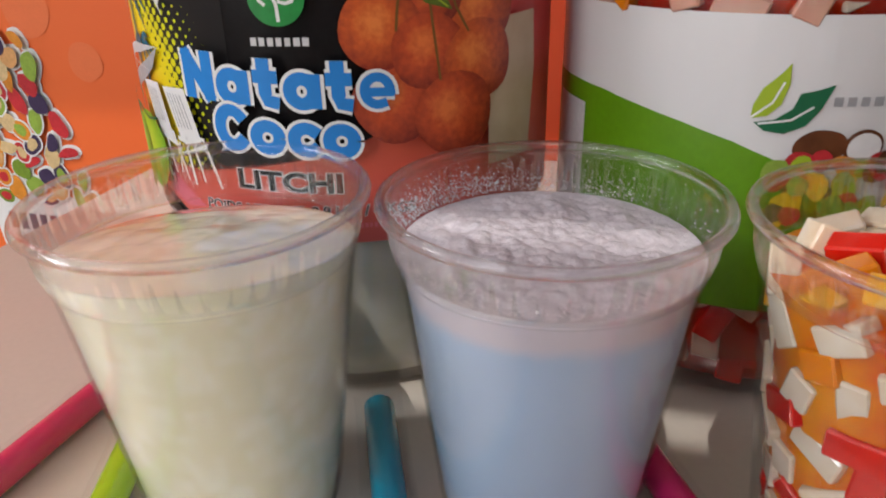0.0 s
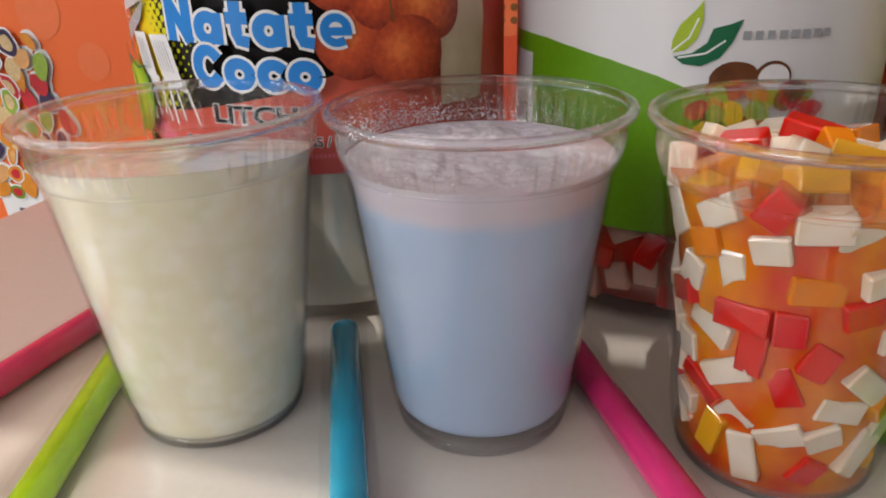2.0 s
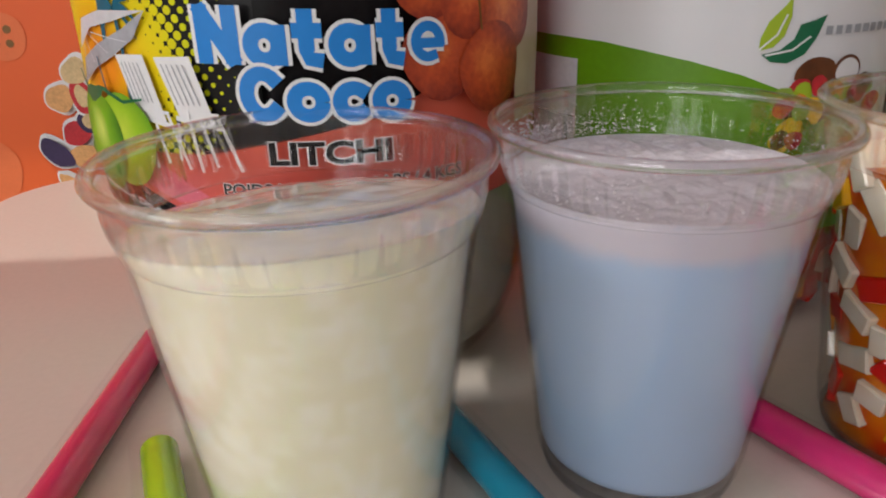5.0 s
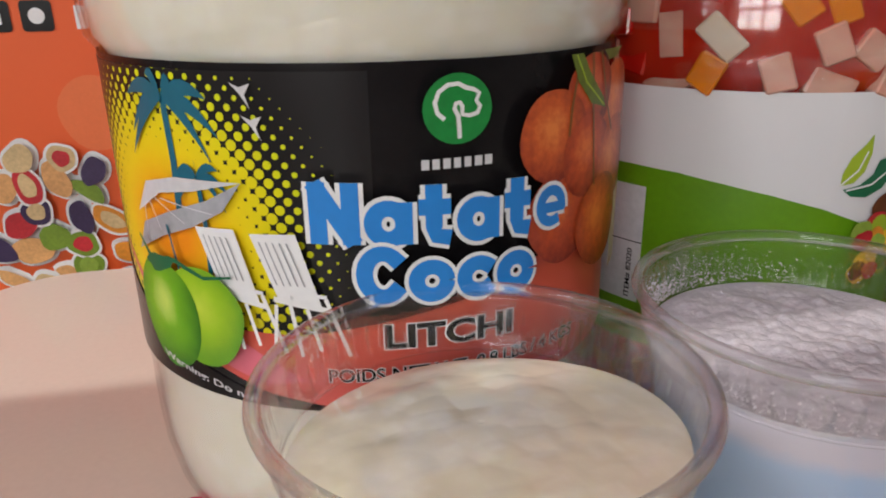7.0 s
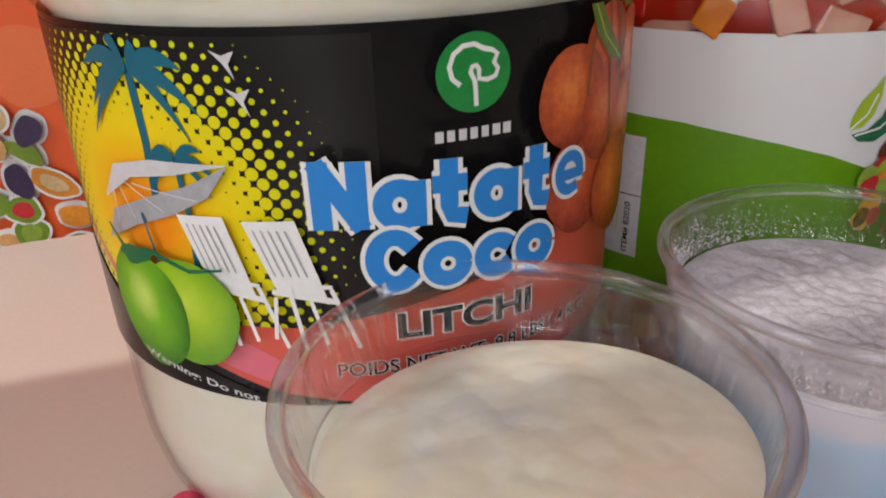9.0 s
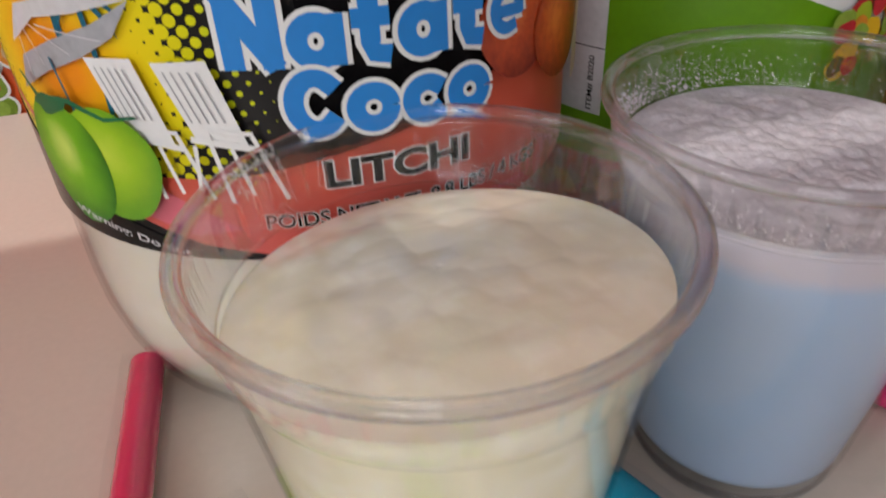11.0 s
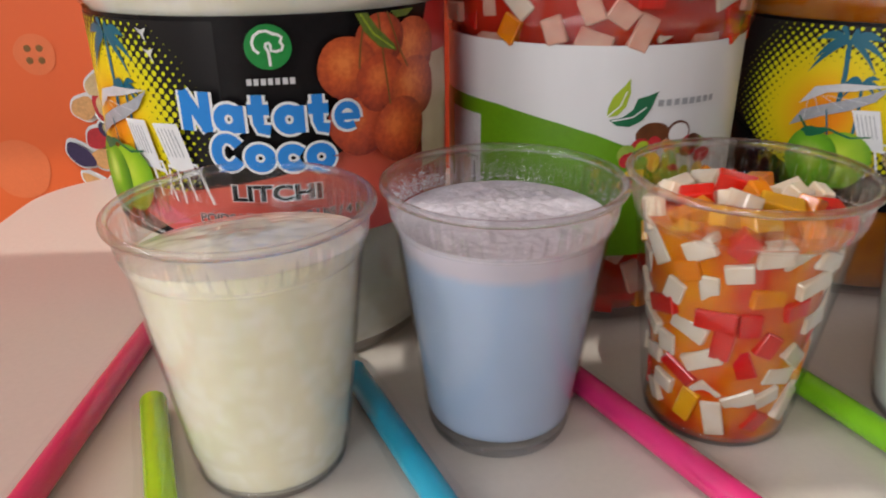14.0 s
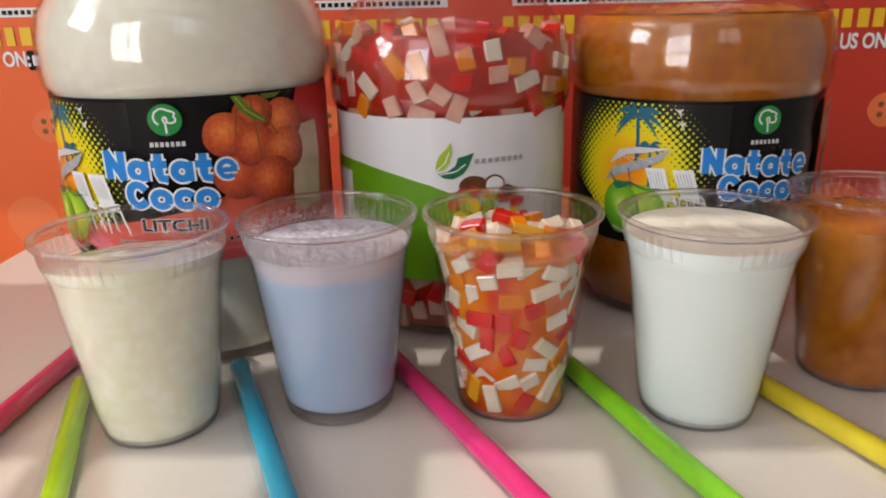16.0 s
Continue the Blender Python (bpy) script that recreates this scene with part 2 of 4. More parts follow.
M_JARSYRUP = material("red_syrup", (0.50, 0.03, 0.008), 0.12, color2=(0.36, 0.008, 0.005), big=40, grain=60, sss=0.3, sss_r=(1, 0.2, 0.1), sss_s=0.006, coat=0.5)
M_CUBE = {
    "white": material("white_nata_cube", (0.74, 0.66, 0.55), 0.1, color2=(0.66, 0.52, 0.37), big=70, grain=90, sss=0.5, sss_r=(1, 0.8, 0.6), sss_s=0.005, coat=0.5),
    "red": material("red_jelly_cube", (0.66, 0.014, 0.006), 0.12, vary=0.25, grain=90, sss=0.4, sss_r=(1, 0.2, 0.1), sss_s=0.003, coat=0.7),
    "orange": material("orange_jelly_cube", (0.76, 0.23, 0.005), 0.12, vary=0.2, grain=90, sss=0.4, sss_r=(1, 0.5, 0.1), sss_s=0.004, coat=0.7),
    "pink": material("soaked_nata_cube", (0.70, 0.42, 0.33), 0.2, color2=(0.55, 0.22, 0.16), big=60, grain=90, sss=0.5, sss_r=(1, 0.4, 0.3), sss_s=0.005, coat=0.4),
    "yellow": material("yellow_jelly_cube", (0.80, 0.40, 0.012), 0.12, vary=0.2, grain=90, sss=0.4, sss_r=(1, 0.6, 0.1), sss_s=0.004, coat=0.7),
}


def plain(name, color, rough=0.35, vary=0.06):
    return material(name, color, rough, vary=vary, big=60, grain=400)


def ball_print(name, light, mid, dark, grain):
    """Print of a round fruit: lit side, shaded side and a mottled skin, laid out over the shape's own box."""
    m = bpy.data.materials.new(name)
    m.use_nodes = True
    nt = m.node_tree
    b = nt.nodes["Principled BSDF"]
    b.inputs["Roughness"].default_value = 0.33
    co, mp, ln, nz, ad, ramp = (nt.nodes.new("ShaderNode" + k) for k in ("TexCoord", "Mapping", "VectorMath", "TexNoise", "Math", "ValToRGB"))
    mp.inputs["Location"].default_value, mp.inputs["Scale"].default_value = (-0.43, 0, -0.60), (1, 0, 1)
    ln.operation = "LENGTH"
    nz.inputs["Scale"].default_value, nz.inputs["Detail"].default_value = grain, 6
    ad.operation, ad.inputs[1].default_value = "MULTIPLY_ADD", 0.45
    nt.links.new(co.outputs["Generated"], mp.inputs["Vector"])
    nt.links.new(mp.outputs["Vector"], ln.inputs[0])
    nt.links.new(co.outputs["Object"], nz.inputs["Vector"])
    nt.links.new(nz.outputs["Fac"], ad.inputs[0])
    nt.links.new(ln.outputs["Value"], ad.inputs[2])
    nt.links.new(ad.outputs[0], ramp.inputs["Fac"])
    els = ramp.color_ramp.elements
    els.new(0.5)
    for e, (p, c) in zip(els, ((0.26, light), (0.48, mid), (0.82, dark))):
        e.position, e.color = p, (*c, 1)
    nt.links.new(ramp.outputs["Color"], b.inputs["Base Color"])
    return m


M_BLACK = material("black_print", (0.010, 0.009, 0.010), 0.24, vary=0.3, big=60, grain=400, spec=0.22)
M_WHITE = plain("white_print", (0.82, 0.82, 0.82))
M_PAPER = material("white_paper_label", (0.74, 0.74, 0.75), 0.3, vary=0.04, big=25, grain=55, bump=0.5, stretch=(1, 1, 0.12))
M_BLUE = plain("blue_print", (0.015, 0.23, 0.68))
M_TEAL = plain("teal_print", (0.01, 0.13, 0.20))
M_GREY = plain("silver_grey_print", (0.42, 0.43, 0.46), vary=0.25)
M_SILVER = plain("pale_grey_print", (0.66, 0.66, 0.68), vary=0.15)
M_GREEN = plain("green_print", (0.125, 0.31, 0.006), vary=0.12)
M_LIME = plain("lime_print", (0.36, 0.50, 0.03))
M_DEEP = plain("deep_green_print", (0.01, 0.14, 0.06))
M_LOGO = plain("emerald_print", (0.01, 0.27, 0.05), vary=0.3)
M_LYCHEE = ball_print("lychee_print", (0.84, 0.24, 0.05), (0.64, 0.11, 0.02), (0.26, 0.022, 0.008), 420)
M_LYCHEE2 = ball_print("ripe_lychee_print", (0.80, 0.19, 0.04), (0.58, 0.08, 0.018), (0.22, 0.018, 0.008), 380)
M_LEAF = plain("olive_leaf_print", (0.15, 0.22, 0.02), vary=0.4)
M_STALK = plain("stalk_print", (0.22, 0.10, 0.02))
M_BEIGE = material("beige_print", (0.40, 0.28, 0.17), 0.35, color2=(0.22, 0.13, 0.07), big=60)
M_CREAM = material("milk_glass_print", (0.62, 0.50, 0.36), 0.35, color2=(0.48, 0.34, 0.22), big=25)
M_BROWN = material("brown_print", (0.20, 0.07, 0.025), 0.35, color2=(0.08, 0.025, 0.01), big=90)
M_COCO = ball_print("green_coconut_print", (0.55, 0.72, 0.14), (0.17, 0.45, 0.012), (0.03, 0.17, 0.006), 60)
M_COCO2 = ball_print("pale_coconut_print", (0.55, 0.70, 0.06), (0.32, 0.55, 0.015), (0.10, 0.30, 0.008), 60)
M_PINKRED = sheet("pink_red_print", ((0.0, (0.62, 0.10, 0.09)), (0.35, (0.66, 0.10, 0.05)), (0.7, (0.60, 0.05, 0.045)), (1.0, (0.45, 0.02, 0.02))), 1, 0.0745, 0.172)
M_HOT = plain("hot_pink_print", (0.72, 0.16, 0.22))
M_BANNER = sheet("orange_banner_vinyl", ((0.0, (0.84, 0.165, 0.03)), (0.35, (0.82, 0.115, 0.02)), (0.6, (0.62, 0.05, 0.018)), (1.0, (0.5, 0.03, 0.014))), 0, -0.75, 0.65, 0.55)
M_YELLOW = plain("yellow_print", (0.85, 0.52, 0.02))
M_PALEO = plain("pale_orange_print", (0.85, 0.19, 0.06), 0.55)
M_FRUIT = [plain(n, c, 0.5, 0.3) for n, c in (("strawberry_print", (0.6, 0.03, 0.04)), ("kiwi_print", (0.2, 0.32, 0.03)), ("melon_print", (0.75, 0.55, 0.28)),
                                                ("orange_fruit_print", (0.8, 0.3, 0.03)), ("blueberry_print", (0.05, 0.03, 0.09)), ("apple_print", (0.30, 0.45, 0.06)), ("peach_print", (0.8, 0.42, 0.16)))]


# ---- mesh helpers ----
def mesh_of(bm, name, mats, smooth=True):
    me = bpy.data.meshes.new(name)
    bm.to_mesh(me)
    bm.free()
    for m in mats if isinstance(mats, (list, tuple)) else [mats]:
        me.materials.append(m)
    if smooth:
        me.polygons.foreach_set("use_smooth", [True] * len(me.polygons))
    return me


def part(name, bm, mat, parent=None, label="", smooth=True):
    ob = new(name, mesh_of(bm, name, mat, smooth))
    ob.parent = parent
    if label:
        tagged(ob, label)
    return ob


def thing(name, place, label, category, group="", kind=""):
    ob = new(name)
    ob.empty_display_size = 0.02
    ob.matrix_world = Matrix.Translation(place)
    return tagged(ob, label, category, group, kind)


def lathe(profile, seg=96, closed=False, ripple=None, bm=None):
    """A turned shape from (radius, height) pairs; ripple(angle, height) adds to the radius."""
    bm = bm or bmesh.new()
    rings = []
    for r, z in profile:
        if r < 1e-6:
            rings.append([bm.verts.new((0, 0, z))])
            continue
        ring = []
        for i in range(seg):
            a = 2 * math.pi * i / seg
            q = r + (ripple(a, z) if ripple else 0)
            ring.append(bm.verts.new((q * math.cos(a), q * math.sin(a), z)))
        rings.append(ring)
    pairs = list(zip(rings, rings[1:])) + ([(rings[-1], rings[0])] if closed else [])
    for a, b in pairs:
        for i in range(seg):
            j = (i + 1) % seg
            if len(a) == 1 and len(b) == 1:
                continue
            if len(a) == 1:
                bm.faces.new((a[0], b[i], b[j]))
            elif len(b) == 1:
                bm.faces.new((a[i], a[j], b[0]))
            else:
                bm.faces.new((a[i], a[j], b[j], b[i]))
    bmesh.ops.recalc_face_normals(bm, faces=bm.faces)
    return bm


def box(lo, hi, bevel=0.0, m=None):
    bm = bmesh.new()
    bmesh.ops.create_cube(bm, size=1)
    for v in bm.verts:
        v.co = Vector([lo[k] + (v.co[k] + 0.5) * (hi[k] - lo[k]) for k in range(3)])
    if bevel:
        bmesh.ops.bevel(bm, geom=bm.edges[:], offset=bevel, segments=2, affect="EDGES", profile=0.6)
    if m:
        bm.transform(m)
    return bm


# flat print, laid out as (x, y) in metres, then bent round a jar or set on the banner
def poly2(rings):
    bm = bmesh.new()
    for pts in rings:
        bm.faces.new([bm.verts.new((x, y, 0)) for x, y in pts])
    bmesh.ops.triangulate(bm, faces=bm.faces[:])
    return bm


def blob(cx, cy, rx, ry, turn=0.0, n=24, wob=0.0, seed=0):
    rnd = random.Random(seed)
    k1, k2 = rnd.uniform(0, 6.28), rnd.uniform(0, 6.28)
    c, s = math.cos(radians(turn)), math.sin(radians(turn))
    out = []
    for i in range(n):
        a = 2 * math.pi * i / n
        q = 1 + wob * (math.sin(3 * a + k1) + 0.6 * math.sin(5 * a + k2))
        x, y = rx * q * math.cos(a), ry * q * math.sin(a)
        out.append((cx + x * c - y * s, cy + x * s + y * c))
    return out


def stroke(pts, w0, w1=None):
    """A line of a given width through the points, as one outline."""
    w1 = w0 if w1 is None else w1
    left, right = [], []
    for i, (x, y) in enumerate(pts):
        x0, y0 = pts[max(0, i - 1)]
        x1, y1 = pts[min(len(pts) - 1, i + 1)]
        d = math.hypot(x1 - x0, y1 - y0) or 1
        w = (w0 + (w1 - w0) * i / (len(pts) - 1)) / 2
        nx, ny = -(y1 - y0) / d * w, (x1 - x0) / d * w
        left.append((x + nx, y + ny)), right.append((x - nx, y - ny))
    return left + right[::-1]


def lettering(body, x0, x1, y0, height, bold=0.0, slope=0.0, shear=0.0):
    """Words in the built-in font, set between x0 and x1 on the line y0."""
    cu = bpy.data.curves.new("lettering", "FONT")
    cu.body, cu.size, cu.offset, cu.resolution_u = body, 1.0, bold, 4
    ob = bpy.data.objects.new("lettering", cu)
    scene.collection.objects.link(ob)
    dg = bpy.context.evaluated_depsgraph_get()
    me = bpy.data.meshes.new_from_object(ob.evaluated_get(dg))
    bpy.data.objects.remove(ob)
    bpy.data.curves.remove(cu)
    bm = bmesh.new()
    bm.from_mesh(me)
    bpy.data.meshes.remove(me)
    bmesh.ops.triangulate(bm, faces=bm.faces[:])
    return bm


def fit_letters(bm, ref, x0, x1, y0, height, slope=0.0, shear=0.0):
    """Scale letters so that those of ref (same words, not bolder) fill the place."""
    xs = [v.co.x for v in ref.verts]
    ys = [v.co.y for v in ref.verts]
    lo, hi, bot, top = min(xs), max(xs), min(ys), max(ys)
    for v in bm.verts:
        x = x0 + (v.co.x - lo) / (hi - lo) * (x1 - x0)
        y = (v.co.y - bot) / (top - bot) * height
        v.co = Vector((x + shear * y, y0 + y + slope * (x - x0), 0))
    return bm


def words(body, x0, x1, y0, height, bold=0.0, outline=0.0, slope=0.0, shear=0.0):
    """The filled letters and, where asked for, their wider backing."""
    ref = lettering(body, x0, x1, y0, height, bold)
    front = fit_letters(ref.copy(), ref, x0, x1, y0, height, slope, shear)
    back = fit_letters(lettering(body, x0, x1, y0, height, bold + outline), ref, x0, x1, y0, height, slope, shear) if outline else None
    ref.free()
    return front, back


def arc(cx, cy, rx, ry, t0, t1, n=22):
    return [(cx + rx * math.cos(radians(t0 + (t1 - t0) * i / n)), cy + ry * math.sin(radians(t0 + (t1 - t0) * i / n))) for i in range(n + 1)]


# fat rounded letters by their centre lines, in a box one high; the last number is the width
FAT = {
    "N": ([[(0, 0), (0, 1)], [(0, 1), (0.62, 0)], [(0.62, 0), (0.62, 1)]], 0.62),
    "a": ([arc(0.30, 0.31, 0.30, 0.31, 0, 360), [(0.60, 0), (0.60, 0.62)]], 0.58),
    "t": ([[(0.2, 0.95), (0.2, 0.2), (0.25, 0.03), (0.42, 0.0)], [(0.02, 0.62), (0.42, 0.62)]], 0.42),
    "e": ([arc(0.32, 0.34, 0.32, 0.34, 0, 292), [(0.05, 0.31), (0.62, 0.31)]], 0.58),
    "C": ([arc(0.38, 0.5, 0.38, 0.5, 45, 315)], 0.66),
    "c": ([arc(0.33, 0.33, 0.33, 0.33, 50, 310)], 0.52),
    "o": ([arc(0.33, 0.33, 0.33, 0.33, 0, 360)], 0.64),
}


def fat_word(body, x0, x1, y0, height, pen, gap, slope, edge=0.0):
    """The fat letters of a word, one mesh each; pen is the stroke's width, edge what the backing adds to it
    and gap the space between letters, in letter heights."""
    total = sum(FAT[c][1] for c in body) + gap * (len(body) - 1) + 0.34
    kx = (x1 - x0) / total
    x, k, out_letters = 0.17, 0, []
    for c in body:
        bm = bmesh.new()
        for line in FAT[c][0]:
            pts = [((x + px) * kx, (py * 0.74 + 0.13) * height) for px, py in line]
            round_ends = pts[0] != pts[-1] and math.hypot(pts[0][0] - pts[-1][0], pts[0][1] - pts[-1][1]) > 1e-7
            if round_ends:
                (ax, ay), (bx, by) = pts[0], pts[1]
                d = math.hypot(bx - ax, by - ay)
                pts[0] = (ax - (bx - ax) / d * pen * height * 0.36, ay - (by - ay) / d * pen * height * 0.36)
                (ax, ay), (bx, by) = pts[-1], pts[-2]
                d = math.hypot(bx - ax, by - ay)
                pts[-1] = (ax - (bx - ax) / d * pen * height * 0.36, ay - (by - ay) / d * pen * height * 0.36)
            out = stroke(pts, (pen * (0.7 if c == "e" else 1.0) + edge) * height)
            n = len(pts)
            k += 1
            vs = [bm.verts.new((x0 + px, y0 + py + slope * px, 0.00001 * (k % 3))) for px, py in out]
            for i in range(n - 1):
                bm.faces.new((vs[i], vs[i + 1], vs[2 * n - 2 - i], vs[2 * n - 1 - i]))
        out_letters.append(bm)
        x += FAT[c][1] + gap
    return out_letters


def ribbon(pts, width):
    """A line of one width as a strip of quads, which may turn back on itself."""
    out, n, bm = stroke(pts, width), len(pts), bmesh.new()
    vs = [bm.verts.new((x, y, 0)) for x, y in out]
    for i in range(n - 1):
        bm.faces.new((vs[i], vs[i + 1], vs[2 * n - 2 - i], vs[2 * n - 1 - i]))
    return bm


def bend(bm, radius, lift, step=0.004):
    """Cut flat print into strips and bend it round the z axis; x = 0 faces -y. The flat place stays as the UV map."""
    xs = [v.co.x for v in bm.verts]
    x = math.floor(min(xs) / step) * step + step
    while x < max(xs):
        bmesh.ops.bisect_plane(bm, geom=bm.verts[:] + bm.edges[:] + bm.faces[:], plane_co=(x, 0, 0), plane_no=(1, 0, 0))
        x += step
    uv = bm.loops.layers.uv.new("UVMap")
    for f in bm.faces:
        for l in f.loops:
            l[uv].uv = (l.vert.co.x, l.vert.co.y)
    for v in bm.verts:
        a = v.co.x / radius
        q = radius + lift + v.co.z
        v.co = Vector((q * math.sin(a), -q * math.cos(a), v.co.y))
    bmesh.ops.recalc_face_normals(bm, faces=bm.faces)
    for f in bm.faces:
        c = f.calc_center_median()
        if f.normal.x * c.x + f.normal.y * c.y < 0:
            f.normal_flip()
    return bm


def upright(bm, lift):
    """Set flat print upright on the banner, lift metres proud of it."""
    uv = bm.loops.layers.uv.new("UVMap")
    for f in bm.faces:
        for l in f.loops:
            l[uv].uv = (l.vert.co.x, l.vert.co.y)
    for v in bm.verts:
        v.co = Vector((v.co.x, -lift, v.co.y))
    return bm


# ---- the room ----
# unseen shell round the table, added to enclose and bounce the light
WALL_S, HEAD = -1.7, 1.9
FLOOR_Z = -0.75


def structure(name, bm, mat, label, category):
    ob = part(name, bm, mat, None, label, smooth=False)
    ob.matrix_world = ROWM
    return tagged(ob, label, category, kind="structure")


structure("floor", box((-2.2, -1.9, FLOOR_Z - 0.1), (2.2, 1.6, FLOOR_Z)), M_FLOOR, "plain grey unseen floor added under the table", "floor")
structure("wall_north", box((-2.2, 1.5, FLOOR_Z), (2.2, 1.6, HEAD)), M_WALL, "plain white unseen wall added behind the banner", "wall")
structure("wall_east", box((2.1, -1.7, FLOOR_Z), (2.2, 1.5, HEAD)), M_WALL, "plain white unseen side wall added round the scene", "wall")


def pierced(lo, hi, z0, z1, holes, thick, along):
    """A wall from lo to hi with openings (a0, a1, z0, z1) through it; along is 0 or 1, the axis it runs on."""
    bm = bmesh.new()
    cuts = sorted({lo, hi, *[h[0] for h in holes], *[h[1] for h in holes]})
    levels = sorted({z0, z1, *[h[2] for h in holes], *[h[3] for h in holes]})
    for a0, a1 in zip(cuts, cuts[1:]):
        for b0, b1 in zip(levels, levels[1:]):
            if any(h[0] <= a0 and a1 <= h[1] and h[2] <= b0 and b1 <= h[3] for h in holes):
                continue
            l, h = [0, 0, b0], [0, 0, b1]
            l[along], h[along], l[1 - along], h[1 - along] = a0, a1, thick[0], thick[1]
            cell = box(l, h)
            me = bpy.data.meshes.new("cell")
            cell.to_mesh(me)
            cell.free()
            bm.from_mesh(me)
            bpy.data.meshes.remove(me)
    bmesh.ops.remove_doubles(bm, verts=bm.verts, dist=1e-5)
    return bm


DRIFT = HEAD / math.tan(radians(SUN_UP))     # how far the sun's light moves on from the ceiling to the table
# unseen slots, added so that sunlight falls in bands on the table
SUN_SLOTS = [(-1.0, 1.2, 0.374, 0.62), (-0.12, 1.2, 0.219, 0.248)]
SUN_SLOTS += [(a0, a1, -0.35, 0.13) for a0, a1 in ((-0.6, -0.17), (-0.14, -0.05), (0.03, 0.12), (0.16, 0.25), (0.3, 0.7))]
lids = bmesh.new()
cuts = sorted({-2.2, 2.2, *[h[0] for h in SUN_SLOTS], *[h[1] for h in SUN_SLOTS]})
steps = sorted({-1.9, 1.6, *[h[2] - DRIFT for h in SUN_SLOTS], *[h[3] - DRIFT for h in SUN_SLOTS]})
for a0, a1 in zip(cuts, cuts[1:]):
    for s0, s1 in zip(steps, steps[1:]):
        am, sm = (a0 + a1) / 2, (s0 + s1) / 2 + DRIFT
        if not any(h[0] < am < h[1] and h[2] < sm < h[3] for h in SUN_SLOTS):
            me = bpy.data.meshes.new("cell")
            cell = box((a0, s0, HEAD), (a1, s1, HEAD + 0.02))
            cell.to_mesh(me)
            cell.free()
            lids.from_mesh(me)
            bpy.data.meshes.remove(me)
bmesh.ops.remove_doubles(lids, verts=lids.verts, dist=1e-5)
structure("ceiling", lids, M_WALL, "plain white unseen ceiling with slots added to band the sunlight", "ceiling")

# the second opening, window_2, is added to seat the right-hand fill lamp
HOLES = [(-1.72, -0.68, 0.13, 1.47), (0.2, 0.93, 0.88, 1.72)]
structure("wall_south", pierced(-2.2, 2.2, FLOOR_Z, HEAD, HOLES, (WALL_S - 0.1, WALL_S), 0), M_WALL, "plain white unseen wall with a window and an added fill opening", "wall")
structure("wall_west", pierced(-1.7, 1.5, FLOOR_Z, HEAD, [(-0.97, -0.13, 0.88, 1.72)], (-2.2, -2.1), 1), M_WALL, "plain white unseen side wall added with a window", "wall")
for k, (a0, a1, z0, z1) in enumerate(HOLES + [(-0.97, -0.13, 0.88, 1.72)]):
    win = thing("window_" + str(k + 1), (0, 0, 0), "tall window with dark bars", "window", kind="structure")
    win.matrix_world = ROWM
    n = 3
    for i in range(1, 4):
        z = z0 + (z1 - z0) * i / 4
        lo, hi = ((a0, WALL_S - 0.03, z - 0.02), (a1, WALL_S - 0.01, z + 0.02)) if k < 2 else ((-2.13, a0, z - 0.02), (-2.11, a1, z + 0.02))
        part("rail", box(lo, hi), M_FRAME, win, smooth=False)
    for i in range(1, n):
        a = a0 + (a1 - a0) * i / n
        lo, hi = ((a - 0.025, WALL_S - 0.008, z0), (a + 0.025, WALL_S - 0.002, z1)) if k < 2 else ((-2.108, a - 0.025, z0), (-2.102, a + 0.025, z1))
        part("mullion", box(lo, hi), M_FRAME, win, smooth=False)

# the table: a white slab with rounded corners on a frame
TA0, TA1, TS0, TS1, TR = -0.375, 1.25, -0.55, 0.556, 0.075


def rounded(a0, a1, s0, s1, r, n=14):
    out = []
    for ca, cs, t0 in ((a1 - r, s1 - r, 0), (a0 + r, s1 - r, 90), (a0 + r, s0 + r, 180), (a1 - r, s0 + r, 270)):
        for i in range(n + 1):
            t = radians(t0 + 90 * i / n)
            out.append((ca + r * math.cos(t), cs + r * math.sin(t)))
    return out


table = thing("table", (0, 0, 0), "white laminate table with rounded corners and a pale glossy top", "table")
table.matrix_world = ROWM
bm = bmesh.new()
f = bm.faces.new([bm.verts.new((x, y, -0.025)) for x, y in rounded(TA0, TA1, TS0, TS1, TR)])
top = bmesh.ops.extrude_face_region(bm, geom=[f])
bmesh.ops.translate(bm, verts=[g for g in top["geom"] if isinstance(g, bmesh.types.BMVert)], vec=(0, 0, 0.025))
bmesh.ops.recalc_face_normals(bm, faces=bm.faces)
bmesh.ops.bevel(bm, geom=[e for e in bm.edges if abs(e.verts[0].co.z - e.verts[1].co.z) < 1e-6], offset=0.003, segments=2, affect="EDGES")
part("tabletop", bm, M_TABLE, table, smooth=False)
for a in (TA0 + 0.1, TA1 - 0.1):
    for s in (TS0 + 0.1, TS1 - 0.1):
        leg = lathe([(0, FLOOR_Z), (0.022, FLOOR_Z), (0.022, FLOOR_Z + 0.01), (0.02, -0.03), (0.02, -0.025), (0, -0.025)], 24)
        leg.transform(Matrix.Translation((a, s, 0)))
        part("leg", leg, M_FRAME, table)

# ---- the banner behind the table ----
banner = thing("banner", (0, 0, 0), "orange-red vinyl banner printed with fruit and lettering behind the table", "banner")
banner.matrix_world = ROWM @ Matrix.Translation((0, 0.62, 0))
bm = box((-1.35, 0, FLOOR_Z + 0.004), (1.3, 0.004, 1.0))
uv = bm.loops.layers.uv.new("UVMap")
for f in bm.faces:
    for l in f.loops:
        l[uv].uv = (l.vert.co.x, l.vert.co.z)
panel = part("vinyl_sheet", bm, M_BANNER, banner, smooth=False)


